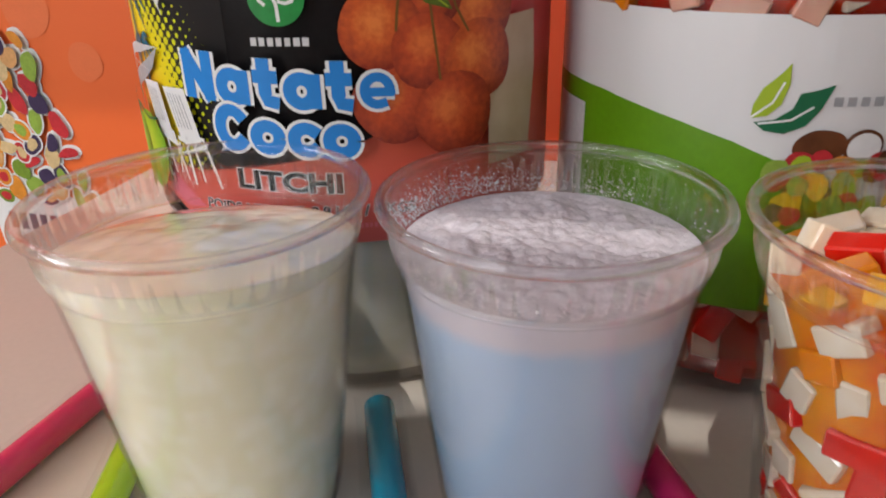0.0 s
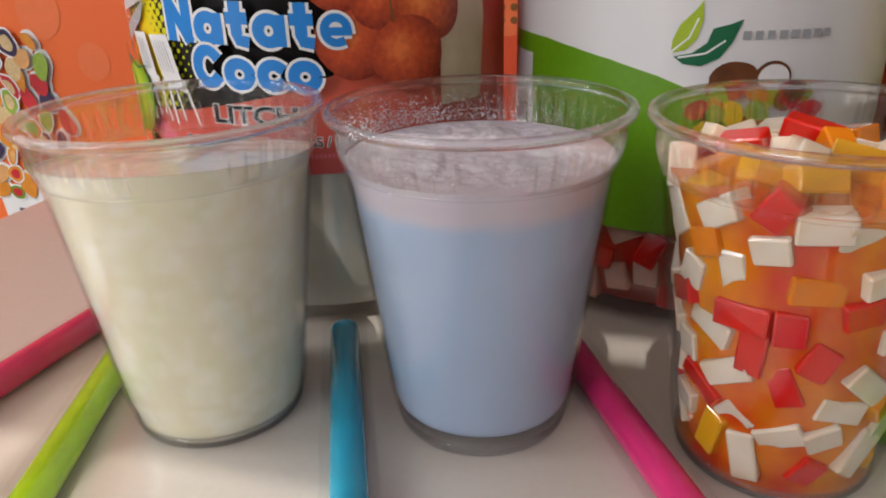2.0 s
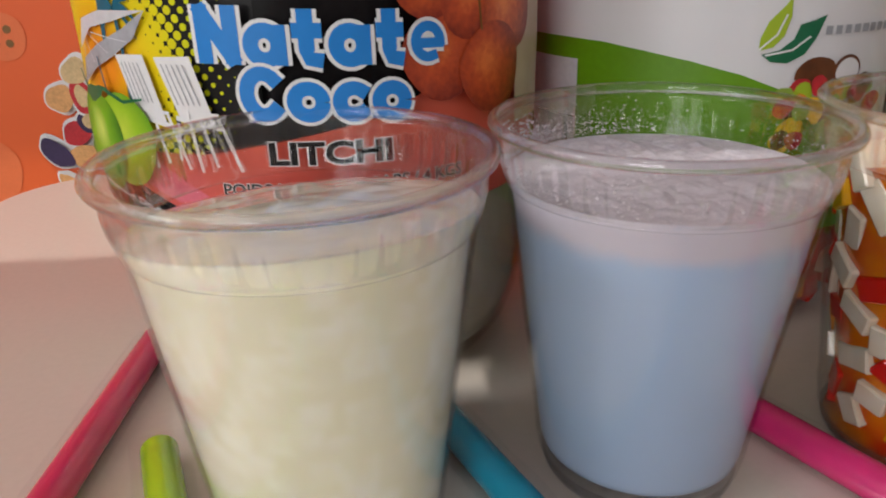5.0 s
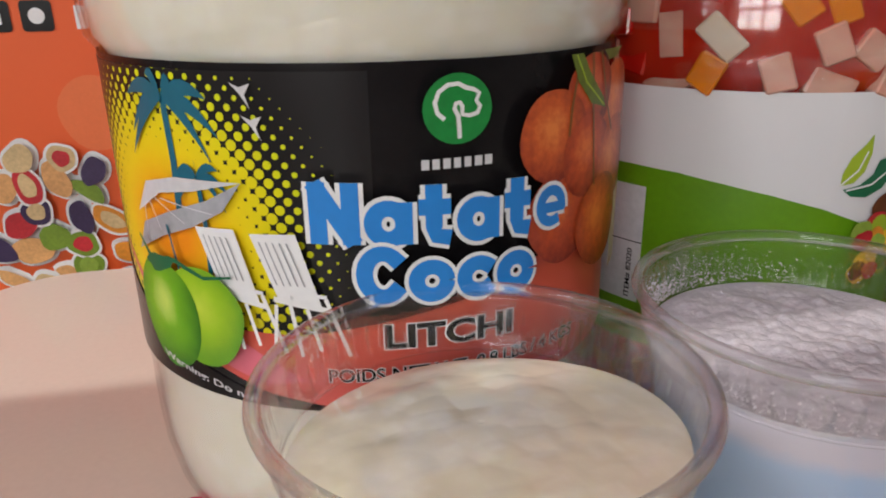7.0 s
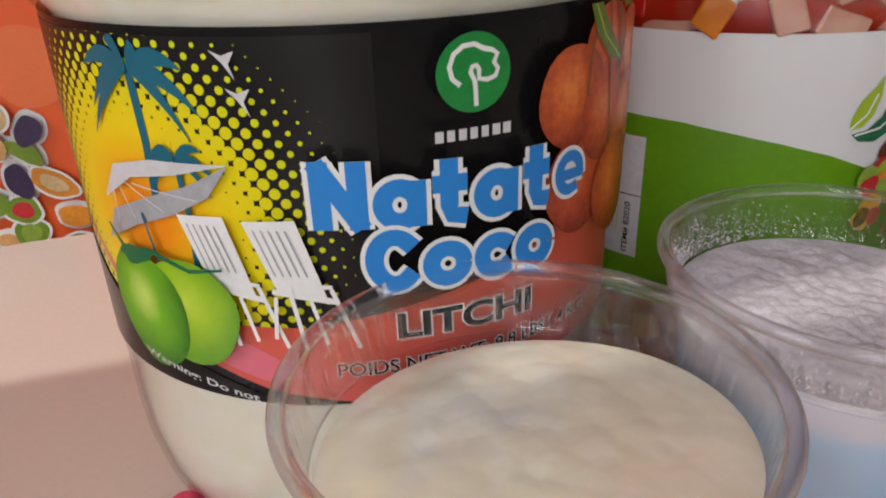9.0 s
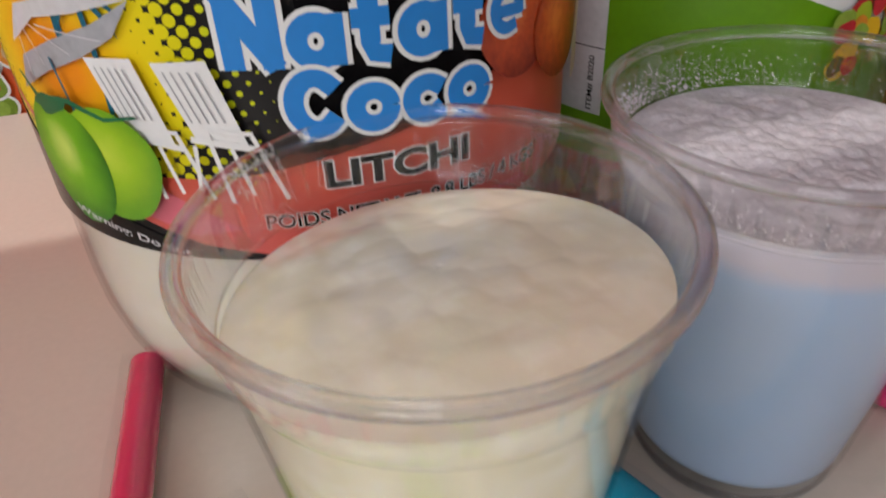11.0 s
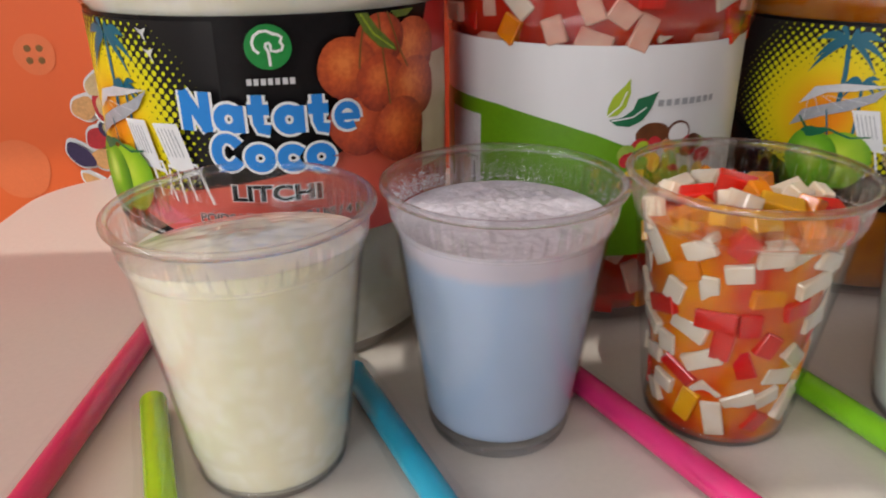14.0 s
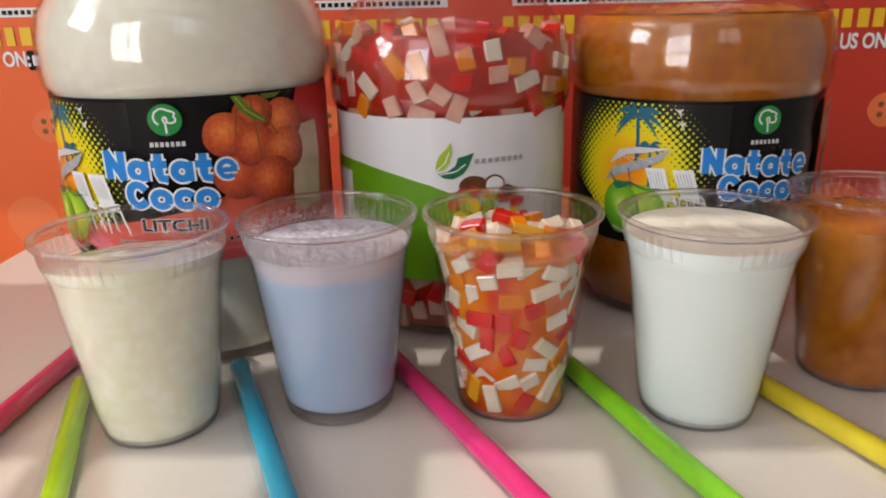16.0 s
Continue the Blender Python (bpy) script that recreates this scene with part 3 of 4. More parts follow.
def print_on_banner(name, bm, mat, lift):
    return part(name, upright(bm, lift), mat, panel, smooth=False)


def bars(x0, x1, y0, h, n, seed):
    """A run of plain bars the size of letters."""
    rnd, out, w = random.Random(seed), [], (x1 - x0) / n
    for i in range(n):
        g = rnd.uniform(0.25, 0.42) * w
        out.append([(x0 + i * w, y0), (x0 + (i + 1) * w - g, y0), (x0 + (i + 1) * w - g, y0 + h), (x0 + i * w, y0 + h)])
    return out


for k in range(-1, 4):
    a = -0.465 + 0.308 * k
    for ring in bars(a - 0.05, a + 0.21, 0.185, 0.019, 16, k + 5):
        print_on_banner("address_bar", poly2([ring]), M_YELLOW, 0.0012)
    print_on_banner("slogan_strip", poly2([[(a - 0.04, 0.2145), (a + 0.2, 0.2145), (a + 0.2, 0.224), (a - 0.04, 0.224)]]), M_WHITE, 0.0008)
    tagged(print_on_banner("slogan", poly2(bars(a - 0.035, a + 0.195, 0.217, 0.0045, 34, k + 9)), M_BLACK, 0.0014), kind="stuff")
    front, _ = words("US ON:", a, a + 0.053, 0.163, 0.0165, 0.03)
    print_on_banner("lettering", front, M_WHITE, 0.0012)
    for i in range(4):
        x = a + 0.050 + 0.0275 * i
        print_on_banner("icon", poly2([rounded(x, x + 0.021, 0.159, 0.18, 0.003, 4)]), M_BLACK, 0.0008)
        print_on_banner("icon_mark", poly2([blob(x + 0.0105, 0.1695, 0.0055, 0.0055, 0, 16)] if i % 2 else [rounded(x + 0.006, x + 0.015, 0.164, 0.175, 0.001, 3)]), M_WHITE, 0.0014)
    for ring in bars(a + 0.168, a + 0.24, 0.16, 0.016, 6, k + 30):
        print_on_banner("handle_bar", poly2([ring]), M_WHITE, 0.001)
    # faint fruit and button shapes in the paper
    for i, (x, z, r) in enumerate(((0.06, 0.098, 0.019), (0.172, 0.1, 0.028), (0.02, -0.012, 0.03), (0.23, 0.05, 0.02))):
        print_on_banner("faint_disc", poly2([blob(a + x, z, r, r, 0, 28, 0.02, i)]), M_PALEO, 0.0006)
    for x, z in ((-0.0055, -0.0055), (0.0055, -0.0055), (-0.0055, 0.0055), (0.0055, 0.0055)):
        print_on_banner("button_hole", poly2([blob(a + 0.06 + x, 0.098 + z, 0.0032, 0.0032, 0, 14)]), M_STALK, 0.001)


def fruit_pile(a0, seed):
    """Printed fruit with white cut-out edges, heaped over a white paper cup."""
    rnd = random.Random(seed)
    print_on_banner("cup_print", poly2([[(a0 - 0.075, -0.10), (a0 + 0.075, -0.10), (a0 + 0.055, -0.30), (a0 - 0.055, -0.30)]]), M_WHITE, 0.0008)
    for ring in bars(a0 - 0.05, a0 + 0.05, -0.145, 0.02, 7, seed):
        print_on_banner("cup_print_bar", poly2([ring]), M_FRUIT[4], 0.0014)
    spots = []
    for i in range(500):
        z = rnd.uniform(-0.105, 0.07)
        half = 0.03 + (0.07 - z) * 0.27
        x = a0 + rnd.uniform(-half, half)
        if all(math.hypot(x - p, z - q) > 0.0165 for p, q in spots):
            spots.append((x, z))
    for i, (x, z) in enumerate(sorted(spots, key=lambda p: p[1])):
        rx, ry, turn = rnd.uniform(0.010, 0.0165), rnd.uniform(0.008, 0.012), rnd.uniform(0, 360)
        lift, cut = 0.0016 + 0.0001 * i, rnd.random() < 0.4

        def slice_of(k, seed):
            ring = blob(0, 0, rx + k, ry + k, 0, 24, 0.05, seed)
            if cut:
                ring = ring[:13] + [(-(rx + k) * 0.5, -k - 0.002), ((rx + k) * 0.5, -k - 0.002)]
            c, s = math.cos(radians(turn)), math.sin(radians(turn))
            return [(x + p * c - q * s, z + p * s + q * c) for p, q in ring]

        print_on_banner("fruit_edge", poly2([slice_of(0.003 if i % 3 else 0.002, i)]), M_WHITE, lift if i % 3 == 0 else 0.001 + 0.00001 * i)
        print_on_banner("fruit_print", poly2([slice_of(0.0, i)]), M_FRUIT[rnd.choice((0, 0, 1, 2, 3, 3, 4, 4, 5, 6, 6))], lift + 0.00025)
        if i % 3 == 0:
            print_on_banner("fruit_flesh", poly2([[(x + (p - x) * 0.62, z + (q - z) * 0.62) for p, q in slice_of(0.0, i)]]), M_FRUIT[rnd.choice((0, 2, 2, 5, 6))], lift + 0.0005)


fruit_pile(-0.645, 3)
fruit_pile(-0.335, 8)


# ---- cups ----
CUP_H = 0.1129


def wall_r(z):
    """The cup's outer radius at a height."""
    pts = ((0.0, 0.0298), (0.0015, 0.0306), (0.0052, 0.0309), (0.0068, 0.0322), (0.014, 0.0331), (0.0945, 0.0430), (0.0975, 0.0442), (0.1075, 0.0456), (0.114, 0.0464))
    for (z0, r0), (z1, r1) in zip(pts, pts[1:]):
        if z <= z1:
            return r0 + (r1 - r0) * (z - z0) / (z1 - z0)
    return pts[-1][1]


def rib(a, z):
    if 0.0978 < z < 0.1078:
        return 0.0006 * max(0.0, math.cos(54 * a)) ** 0.6 * math.sin(math.pi * (z - 0.0978) / 0.010)
    if 0.009 < z < 0.019:
        return 0.0003 * max(0.0, math.cos(40 * a)) * math.sin(math.pi * (z - 0.009) / 0.01)
    return 0.0


def build_cup():
    zs = [0.0012, 0.003, 0.0052, 0.0060, 0.0068, 0.0095, 0.012, 0.0145, 0.017, 0.0192, 0.04, 0.06, 0.08, 0.0945, 0.0955, 0.0965, 0.0978, 0.0995, 0.1015, 0.1035, 0.1055, 0.1078, 0.1095, 0.1107]
    low, high = [z for z in zs if z < 0.0965], [z for z in zs if z > 0.0960]
    outer = [(wall_r(z), z) for z in low if z > 0.005]
    inner = [(wall_r(z) - 0.0006, z) for z in reversed(low) if z > 0.005]
    cup = thing("plastic_cup", (0, 0, 0), "clear plastic cup with rolled rim and ribbed collar on the table", "cup", "cups in a row")
    body = part("body", lathe(inner, 200, ripple=rib, bm=lathe(outer, 200, ripple=rib)), M_CUP, cup)
    wide = [(wall_r(z), z) for z in [0.0955] + high]
    collar = part("collar", lathe(wide + [(r - 0.0006, z) for r, z in reversed(wide)], 432, closed=True, ripple=rib), M_COLLAR, cup, "ribbed clear collar under the rim")
    rim = [(0.0470 + 0.0018 * math.cos(t), 0.1122 + 0.0017 * math.sin(t)) for t in [2 * math.pi * i / 12 for i in range(12)]]
    lip = part("rolled_rim", lathe(rim, 128, closed=True), M_RIM, cup)
    under = [(0.0, 0.0032), (0.02, 0.0032), (0.0245, 0.0022), (0.0268, 0.0006), (0.0282, 0.0), (0.0298, 0.0004), (0.0306, 0.0018), (0.0309, 0.0050)]
    over = [(0.0303, 0.0050), (0.0300, 0.0020), (0.0286, 0.0010), (0.0274, 0.0012), (0.0248, 0.0028), (0.02, 0.0038), (0.0, 0.0038)]
    base = part("base", lathe(under + over, 160), M_BASE, cup, "clear dished foot of the cup")
    for o in (body, collar, lip, base):
        o.visible_shadow = False
    return cup


CUPS = [(-0.0710, 0.1911), (0.0281, 0.1849), (0.1243, 0.1608), (0.2211, 0.1229), (0.3345, 0.1327)]
first = build_cup()
first.matrix_world = Matrix.Translation((*CUPS[0], 0))
for c in CUPS[1:]:
    copy_thing(first, Matrix.Translation((*c, 0)))


def fill(z0, z1, gap=0.0013, foot=0.0):
    """The body of a drink between two heights, following the cup's inside."""
    zs = sorted([z0 + (z1 - z0) * i / 14 for i in range(15)] + ([0.0135] if z0 < 0.005 else []))
    prof = [(wall_r(z) - gap, z) for z in zs]
    if z0 < 0.01:
        low = 0.0044 + foot
        rise = [(0, 0.0044), (0.021, 0.0044), (0.0250, 0.0034), (0.0274, 0.0018), (0.0286, 0.0016), (0.0297, 0.0028), (wall_r(0.0055) - gap, 0.0055)]
        prof = rise + [p for p in prof if p[1] > 0.008] if not foot else [(0, low - 0.0008), (0.022, low - 0.0005), (wall_r(low) - gap - 0.0022, low), (wall_r(low + 0.002) - gap - 0.0004, low + 0.0016), (wall_r(low + 0.004) - gap, low + 0.004)] + [p for p in prof if p[1] > low + 0.005]
    else:
        prof = [(0, z0)] + prof
    return prof


def crown(radius, z, dome, lump, freq, seed, rings=26, seg=110, pit=0.0, cell=260):
    """The uneven top of a drink: a domed, lumpy disc."""
    bm = bmesh.new()
    ringv = [[bm.verts.new((0, 0, z + dome))]]
    for i in range(1, rings + 1):
        q = i / rings
        row = []
        for k in range(seg):
            a = 2 * math.pi * k / seg
            x, y = radius * q * math.cos(a), radius * q * math.sin(a)
            h = (noise.noise(Vector((x * freq, y * freq, seed))) + 0.45 * noise.noise(Vector((x * freq * 2.3, y * freq * 2.3, seed + 3)))) * lump
            h += pit * (0.6 - noise.voronoi(Vector((x * cell, y * cell, seed)))[0][0] ** (2 if cell < 200 else 1)) if pit else 0.0
            edge = 1 - q ** 6
            row.append(bm.verts.new((x, y, z + dome * (1 - q * q) + h * edge)))
        ringv.append(row)
    for a, b in zip(ringv, ringv[1:]):
        for k in range(seg):
            j = (k + 1) % seg
            if len(a) == 1:
                bm.faces.new((a[0], b[k], b[j]))
            else:
                bm.faces.new((a[k], b[k], b[j], a[j]))
    return bm


def drink(name, k, label, category="drink"):
    return thing(name, (*CUPS[k], 0), label, category, "drinks in the cups")


# litchi jelly
d = drink("litchi_jelly_drink", 0, "pale yellow-white litchi nata jelly heaped in a clear cup")
def heaped(bm, gap, low, level, rise):
    """Heap a drink's upper part towards the front of the cup, keeping to the wall."""
    for v in bm.verts:
        if v.co.z > low:
            r = math.hypot(v.co.x, v.co.y)
            f = min(1.0, (v.co.z - low) / (level - low))
            full = wall_r(min(v.co.z, level)) - gap
            z = v.co.z + f * rise * (1 + (0.1 * v.co.x - v.co.y) / full) / 2
            k = (wall_r(z - (v.co.z - min(v.co.z, level))) - gap) / full
            v.co = Vector((v.co.x * k, v.co.y * k, z))
    return bm


part("jelly", heaped(lathe(fill(0, 0.0925), 96), 0.0013, 0.07, 0.0925, 0.0105), M_LITCHI, d)
part("jelly_top", heaped(crown(wall_r(0.0925) - 0.0013, 0.0925, 0.0032, 0.0006, 62, 2.0, 70, 200, 0.0004, 125), 0.0013, 0.07, 0.0925, 0.0105), M_LITCHI_TOP, d, "wet domed jelly surface")
# taro milk
d = drink("taro_milk_drink", 1, "lavender-blue milk under a thick pale foam in a clear cup")
part("milk", lathe(fill(0, 0.0975, foot=0.0032), 96), M_TARO, d, "lavender-blue milk passing into pale foam")
part("foam_top", crown(wall_r(0.0975) - 0.0013, 0.0975, 0.0006, 0.0013, 100, 5.0, 70, 250, 0.0011), M_FOAM, d, "bubbly uneven foam surface")
rnd = random.Random(4)
bm = bmesh.new()
for i in range(2400):
    a = rnd.gauss(2.2, 0.7) if rnd.random() < 0.85 else rnd.uniform(0, 6.28)
    z = 0.098 + abs(rnd.gauss(0, 0.0045))
    if z > 0.1095:
        continue
    q = wall_r(z) - 0.0010
    bmesh.ops.create_icosphere(bm, subdivisions=1, radius=rnd.uniform(0.00008, 0.0002) + 0.0002 * rnd.random() ** 4, matrix=Matrix.Translation((q * math.cos(a), q * math.sin(a), z)))
tagged(part("foam_specks", bm, M_SPECK, d, "specks of foam stuck to the cup wall"), kind="stuff")
# coconut milk
d = drink("coconut_milk_drink", 3, "white coconut milk filling a clear cup almost to the rim")
part("milk", lathe(fill(0, 0.1035), 96), M_MILK, d)
part("froth", crown(wall_r(0.1035) - 0.0013, 0.1035, 0.0005, 0.001, 90, 9.0), M_MILKTOP, d, "creamy off-white froth")
# mango jelly
d = drink("mango_jelly_drink", 4, "orange-brown mango jelly in a clear cup")
part("jelly", lathe(fill(0, 0.098), 96), M_MANGO, d)
part("jelly_top", crown(wall_r(0.098) - 0.0013, 0.098, 0.003, 0.003, 80, 3.0), M_MANGO, d, "lumpy jelly surface")


# fruit jelly cubes, shared by the cup and the jar
def cube_mesh(name, mat, sx, sy, sz):
    bm = box((-sx / 2, -sy / 2, -sz / 2), (sx / 2, sy / 2, sz / 2))
    bmesh.ops.bevel(bm, geom=bm.edges[:], offset=0.0006, segments=1, affect="EDGES")
    for v in bm.verts:
        v.co += noise.noise_vector(v.co * 220 + Vector((sx * 900, 0, 0))) * 0.0005
    return mesh_of(bm, name, mat, smooth=False)


CUBE_SIZES = ((0.0105, 0.0080, 0.0085), (0.0162, 0.0078, 0.0080), (0.0138, 0.0080, 0.0082))
CUBES = {c: [cube_mesh("jelly_cube_" + c, M_CUBE[c], *s) for s in CUBE_SIZES] for c in M_CUBE}


def cube(parent, color, place, m, size=None):
    me = rnd.choice(CUBES[color]) if size is None else CUBES[color][size]
    ob = new("jelly_cube", me)
    ob.parent = parent
    ob.matrix_local = Matrix.Translation(place) @ m
    return ob


def tones(weights):
    return rnd.choices(("white", "red", "orange", "yellow"), weights)[0]


rnd = random.Random(21)
d = drink("fruit_jelly_drink", 2, "red, orange and white jelly cubes heaped in a clear cup")
part("syrup", lathe(fill(0, 0.096, 0.0043), 96), M_SYRUP, d, "red-orange syrup")
part("syrup_top", crown(wall_r(0.096) - 0.0028, 0.096, 0.002, 0.002, 90, 6.0), M_SYRUP, d, "wet syrup surface")
spots = []


def tumbled(size):
    """A chance turn for a cube, and how far it reaches from its middle along x and z."""
    m = Matrix.Rotation(rnd.gauss(0, 0.10), 3, "Z") @ Matrix.Rotation(rnd.gauss(0.11, 0.08), 3, "Y") @ Matrix.Rotation(rnd.choice((0.1, 0.3, 1.6)) + rnd.gauss(0, 0.5), 3, "X") @ Matrix.Rotation(math.pi / 2, 3, "Z")
    return m.to_4x4(), sum(abs(m[0][k]) * size[k] / 2 for k in range(3)), sum(abs(m[2][k]) * size[k] / 2 for k in range(3))


for i in range(3400):
    z, a = rnd.uniform(0.0105, 0.096), rnd.uniform(0, 2 * math.pi)
    k = rnd.randrange(3)
    m, reach, drop = tumbled(CUBE_SIZES[k])
    q = wall_r(z - drop * 0.3) - 0.0017 - reach * (0.96 + 0.3 * rnd.random() ** 3)
    p = Vector((q * math.cos(a), q * math.sin(a), z))
    if all((p - o).length > 0.0102 for o in spots):
        spots.append(p)
        cube(d, tones((13, 4, 3, 3)), p, Matrix.Rotation(a, 4, "Z") @ m, k)
for i in range(900):
    a, q = rnd.uniform(0, 2 * math.pi), 0.031 * math.sqrt(rnd.random())
    p = Vector((q * math.cos(a), q * math.sin(a), 0.0975 + 0.005 * (1 - (q / 0.031) ** 2) + rnd.uniform(-0.002, 0.003)))
    if all((p - s).length > 0.0108 for s in spots):
        spots.append(p)
        cube(d, tones((7, 4, 4, 3)), p, Euler((rnd.uniform(-0.5, 0.5), rnd.uniform(-0.5, 0.5), rnd.uniform(0, 6))).to_matrix().to_4x4())


# ---- jars ----
def jar_profile(r, top):
    """Outline of the jar's outer wall: rounded foot, straight label panel, bulged shoulder and neck."""
    return [(r * 0.74, 0.0015), (r * 0.79, 0.0), (r * 0.855, 0.003), (r * 0.91, 0.010), (r * 0.955, 0.021), (r * 0.983, 0.034), (r - 0.0008, 0.046),
            (r - 0.0008, top - 0.001), (r + 0.0028, top + 0.004), (r + 0.0036, top + 0.012), (r + 0.0034, top + 0.03), (r + 0.0005, top + 0.045), (r - 0.009, top + 0.06),
            (r - 0.021, top + 0.071), (r - 0.026, top + 0.076), (r - 0.026, top + 0.084), (r - 0.0235, top + 0.085), (r - 0.0235, top + 0.088), (r - 0.026, top + 0.089), (r - 0.026, top + 0.1)]


def build_jar(name, place, turn, r, top, label):
    jar = thing(name, (*place, 0), label, "jar", "jars behind the cups")
    jar.matrix_world = Matrix.Translation((*place, 0)) @ Matrix.Rotation(radians(turn), 4, "Z")
    prof = jar_profile(r, top)
    inner = [(q - 0.0012, z) for q, z in reversed(prof[2:])]
    shell = part("body", lathe([(0, 0.006), (r * 0.7, 0.005)] + prof + inner + [(r * 0.80, 0.0045), (r * 0.7, 0.0075), (0, 0.0085)], 128), M_JAR, jar, "clear plastic jar wall")
    shell.visible_shadow = False
    return jar


def jar_fill(r, top, level, inset=0.0024):
    prof = [(q - inset, z) for q, z in jar_profile(r, top)[3:] if z < level]
    return [(0, 0.0105), (r * 0.66, 0.0098), (r * 0.82, 0.0080)] + prof + [(prof[-1][0] * 0.997 - 0.0004, level), (0, level + 0.001)]


def rect(x0, x1, y0, y1):
    return [(x0, y0), (x1, y0), (x1, y1), (x0, y1)]


def nata_label(jar, r, dz, kind):
    """The printed wrap of a nata jar: black with a sunset beach, big blue words and fruit."""
    def X(deg):
        return r * radians(deg)

    def P(pairs):
        return [(X(a), z + dz) for a, z in pairs]

    wrap = part("label", bend(poly2([rect(X(-165), X(165), 0.0745 + dz, 0.172 + dz)]), r, 0.0), M_BLACK, jar, "glossy black printed label wrapped round the jar")
    level = [0]

    def lay(name, rings, mat, label="", bm=None):
        level[0] += 1
        return part(name, bend(bm or poly2(rings), r, 0.00010 + 0.00006 * level[0]), mat, wrap, label)

    R = r * math.pi / 180
    # sunset with dots
    hm = halftone("sunset_dots_print", (X(-55.5), 0.124 + dz), 0.025, 0.058, 0.0034)
    lay("sunset_print", [P([(-95, 0.12), (-95, 0.17), (-14, 0.17), (-14, 0.098), (-60, 0.09), (-75, 0.1)])], hm)
    # pink ground that sweeps under the words and up the far side
    sweep = [(-84, 0.119), (-70, 0.1045), (-50, 0.098), (-28, 0.0985), (-10, 0.103), (8, 0.108), (20, 0.115), (33, 0.126), (44, 0.142), (50, 0.158), (54, 0.172), (165, 0.172), (165, 0.0745), (-18, 0.0745), (-36, 0.079), (-55, 0.089), (-70, 0.1)]
    if kind == "litchi":
        lay("pink_ground_print", [P(sweep)], M_PINKRED)
        lay("pink_stripe", [P([(-84, 0.119), (-70, 0.1045), (-55, 0.0975), (-40, 0.094), (-28, 0.084), (-36, 0.0815), (-55, 0.0905), (-72, 0.1035)])], M_HOT)
    lay("black_foot_print", [P([(-95, 0.113), (-84, 0.106), (-70, 0.094), (-55, 0.085), (-38, 0.0775), (-26, 0.0752), (-26, 0.0745), (-95, 0.0745)])], M_BLACK)
    # palms
    def palm(cx, cz, size, base, n):
        rings = [stroke([(X(cx), cz + dz), (X(cx) + 0.001, (cz + base) / 2 + dz), (X(cx) + 0.0004, base + dz)], 0.0014 * size + 0.0004)]
        lay("palm_trunk", rings, M_TEAL)
        for i in range(n):
            t, ln = radians(-20 + 222 * i / (n - 1)), 0.0125 * size * (0.85 + 0.3 * ((i * 7) % 3) / 2)
            pts = [(X(cx) + ln * q * math.cos(t), cz + dz + ln * q * math.sin(t) * 0.75 - 0.0085 * size * q * q * (0.4 + 0.6 * abs(math.cos(t)))) for q in (0.0, 0.18, 0.36, 0.54, 0.72, 0.88, 1.0)]
            wide = (0.0008, 0.0022, 0.0029, 0.0029, 0.0022, 0.0012, 0.0003)
            up = [(x, y + w * 0.55 * size) for (x, y), w in zip(pts, wide)]
            low = [(x, y - w * 0.45 * size) for (x, y), w in zip(pts, wide)]
            lay("palm_leaf", [up + low[::-1]], M_TEAL)

    palm(-52.3, 0.1625, 1.45, 0.128, 8)
    palm(-46.0, 0.1425, 0.85, 0.112, 7)
    for x, z in ((-34.7, 0.1655), (-33.2, 0.1575)):
        lay("bird_print", [P([(x - 2.2, z + 0.002), (x - 0.4, z + 0.0008), (x + 1.6, z + 0.0018), (x + 0.5, z - 0.001), (x + 1.2, z - 0.0045), (x - 0.4, z - 0.0008)])], M_SILVER)
    # parasol
    lay("parasol_shade", [P([(-66.7, 0.116), (-63, 0.1255), (-54, 0.131), (-44, 0.1362), (-36.7, 0.1418), (-41, 0.1335), (-48, 0.128), (-57, 0.123)])], M_GREY)
    lay("parasol_top", [P([(-64.5, 0.1285), (-60, 0.1385), (-51, 0.1415), (-36.7, 0.1418), (-47, 0.1382), (-56, 0.136), (-62, 0.1305)])], M_SILVER)
    for a, z in ((-62, 0.1205), (-57, 0.1248), (-50, 0.1285), (-43, 0.1325)):
        lay("parasol_rib", [stroke([(X(-58.5 + (a + 52) * 0.3), 0.1345 + dz), (X(a), z + dz)], 0.0003)], M_SILVER)
    lay("parasol_pole", [stroke([(X(-55), 0.127 + dz), (X(-52.5), 0.108 + dz)], 0.0008)], M_TEAL)
    # chairs
    for x in (-47.3, -35.7):
        lay("beach_chair_print", [P([(x, 0.1285), (x + 8.3, 0.129), (x + 12.0, 0.1085), (x + 4.5, 0.1095)])], M_WHITE)
        for i in range(5):
            b = x + 1.7 + i * 1.25
            lay("chair_slat", [stroke([(X(b), 0.1265 + dz), (X(b + 2.6), 0.1145 + dz)], 0.0004)], M_GREY)
        for a0, z0, a1, z1, w in ((3.5, 0.1105, 13.5, 0.1075, 0.0016), (6, 0.1125, 13.0, 0.1115, 0.0011), (6.2, 0.112, 8.0, 0.0935, 0.0011), (12.8, 0.111, 16.5, 0.094, 0.0011), (4.0, 0.109, 3.2, 0.097, 0.001), (9.5, 0.108, 11.5, 0.0955, 0.001)):
            lay("chair_frame", [stroke([(X(x + a0), z0 + dz), (X(x + a1), z1 + dz)], w)], M_WHITE)
    # coconuts
    lay("coconut_print", [blob(X(-47.8), 0.1015 + dz, 9.4 * R, 0.0155, -8, 28, 0.02, 2)], M_COCO2)
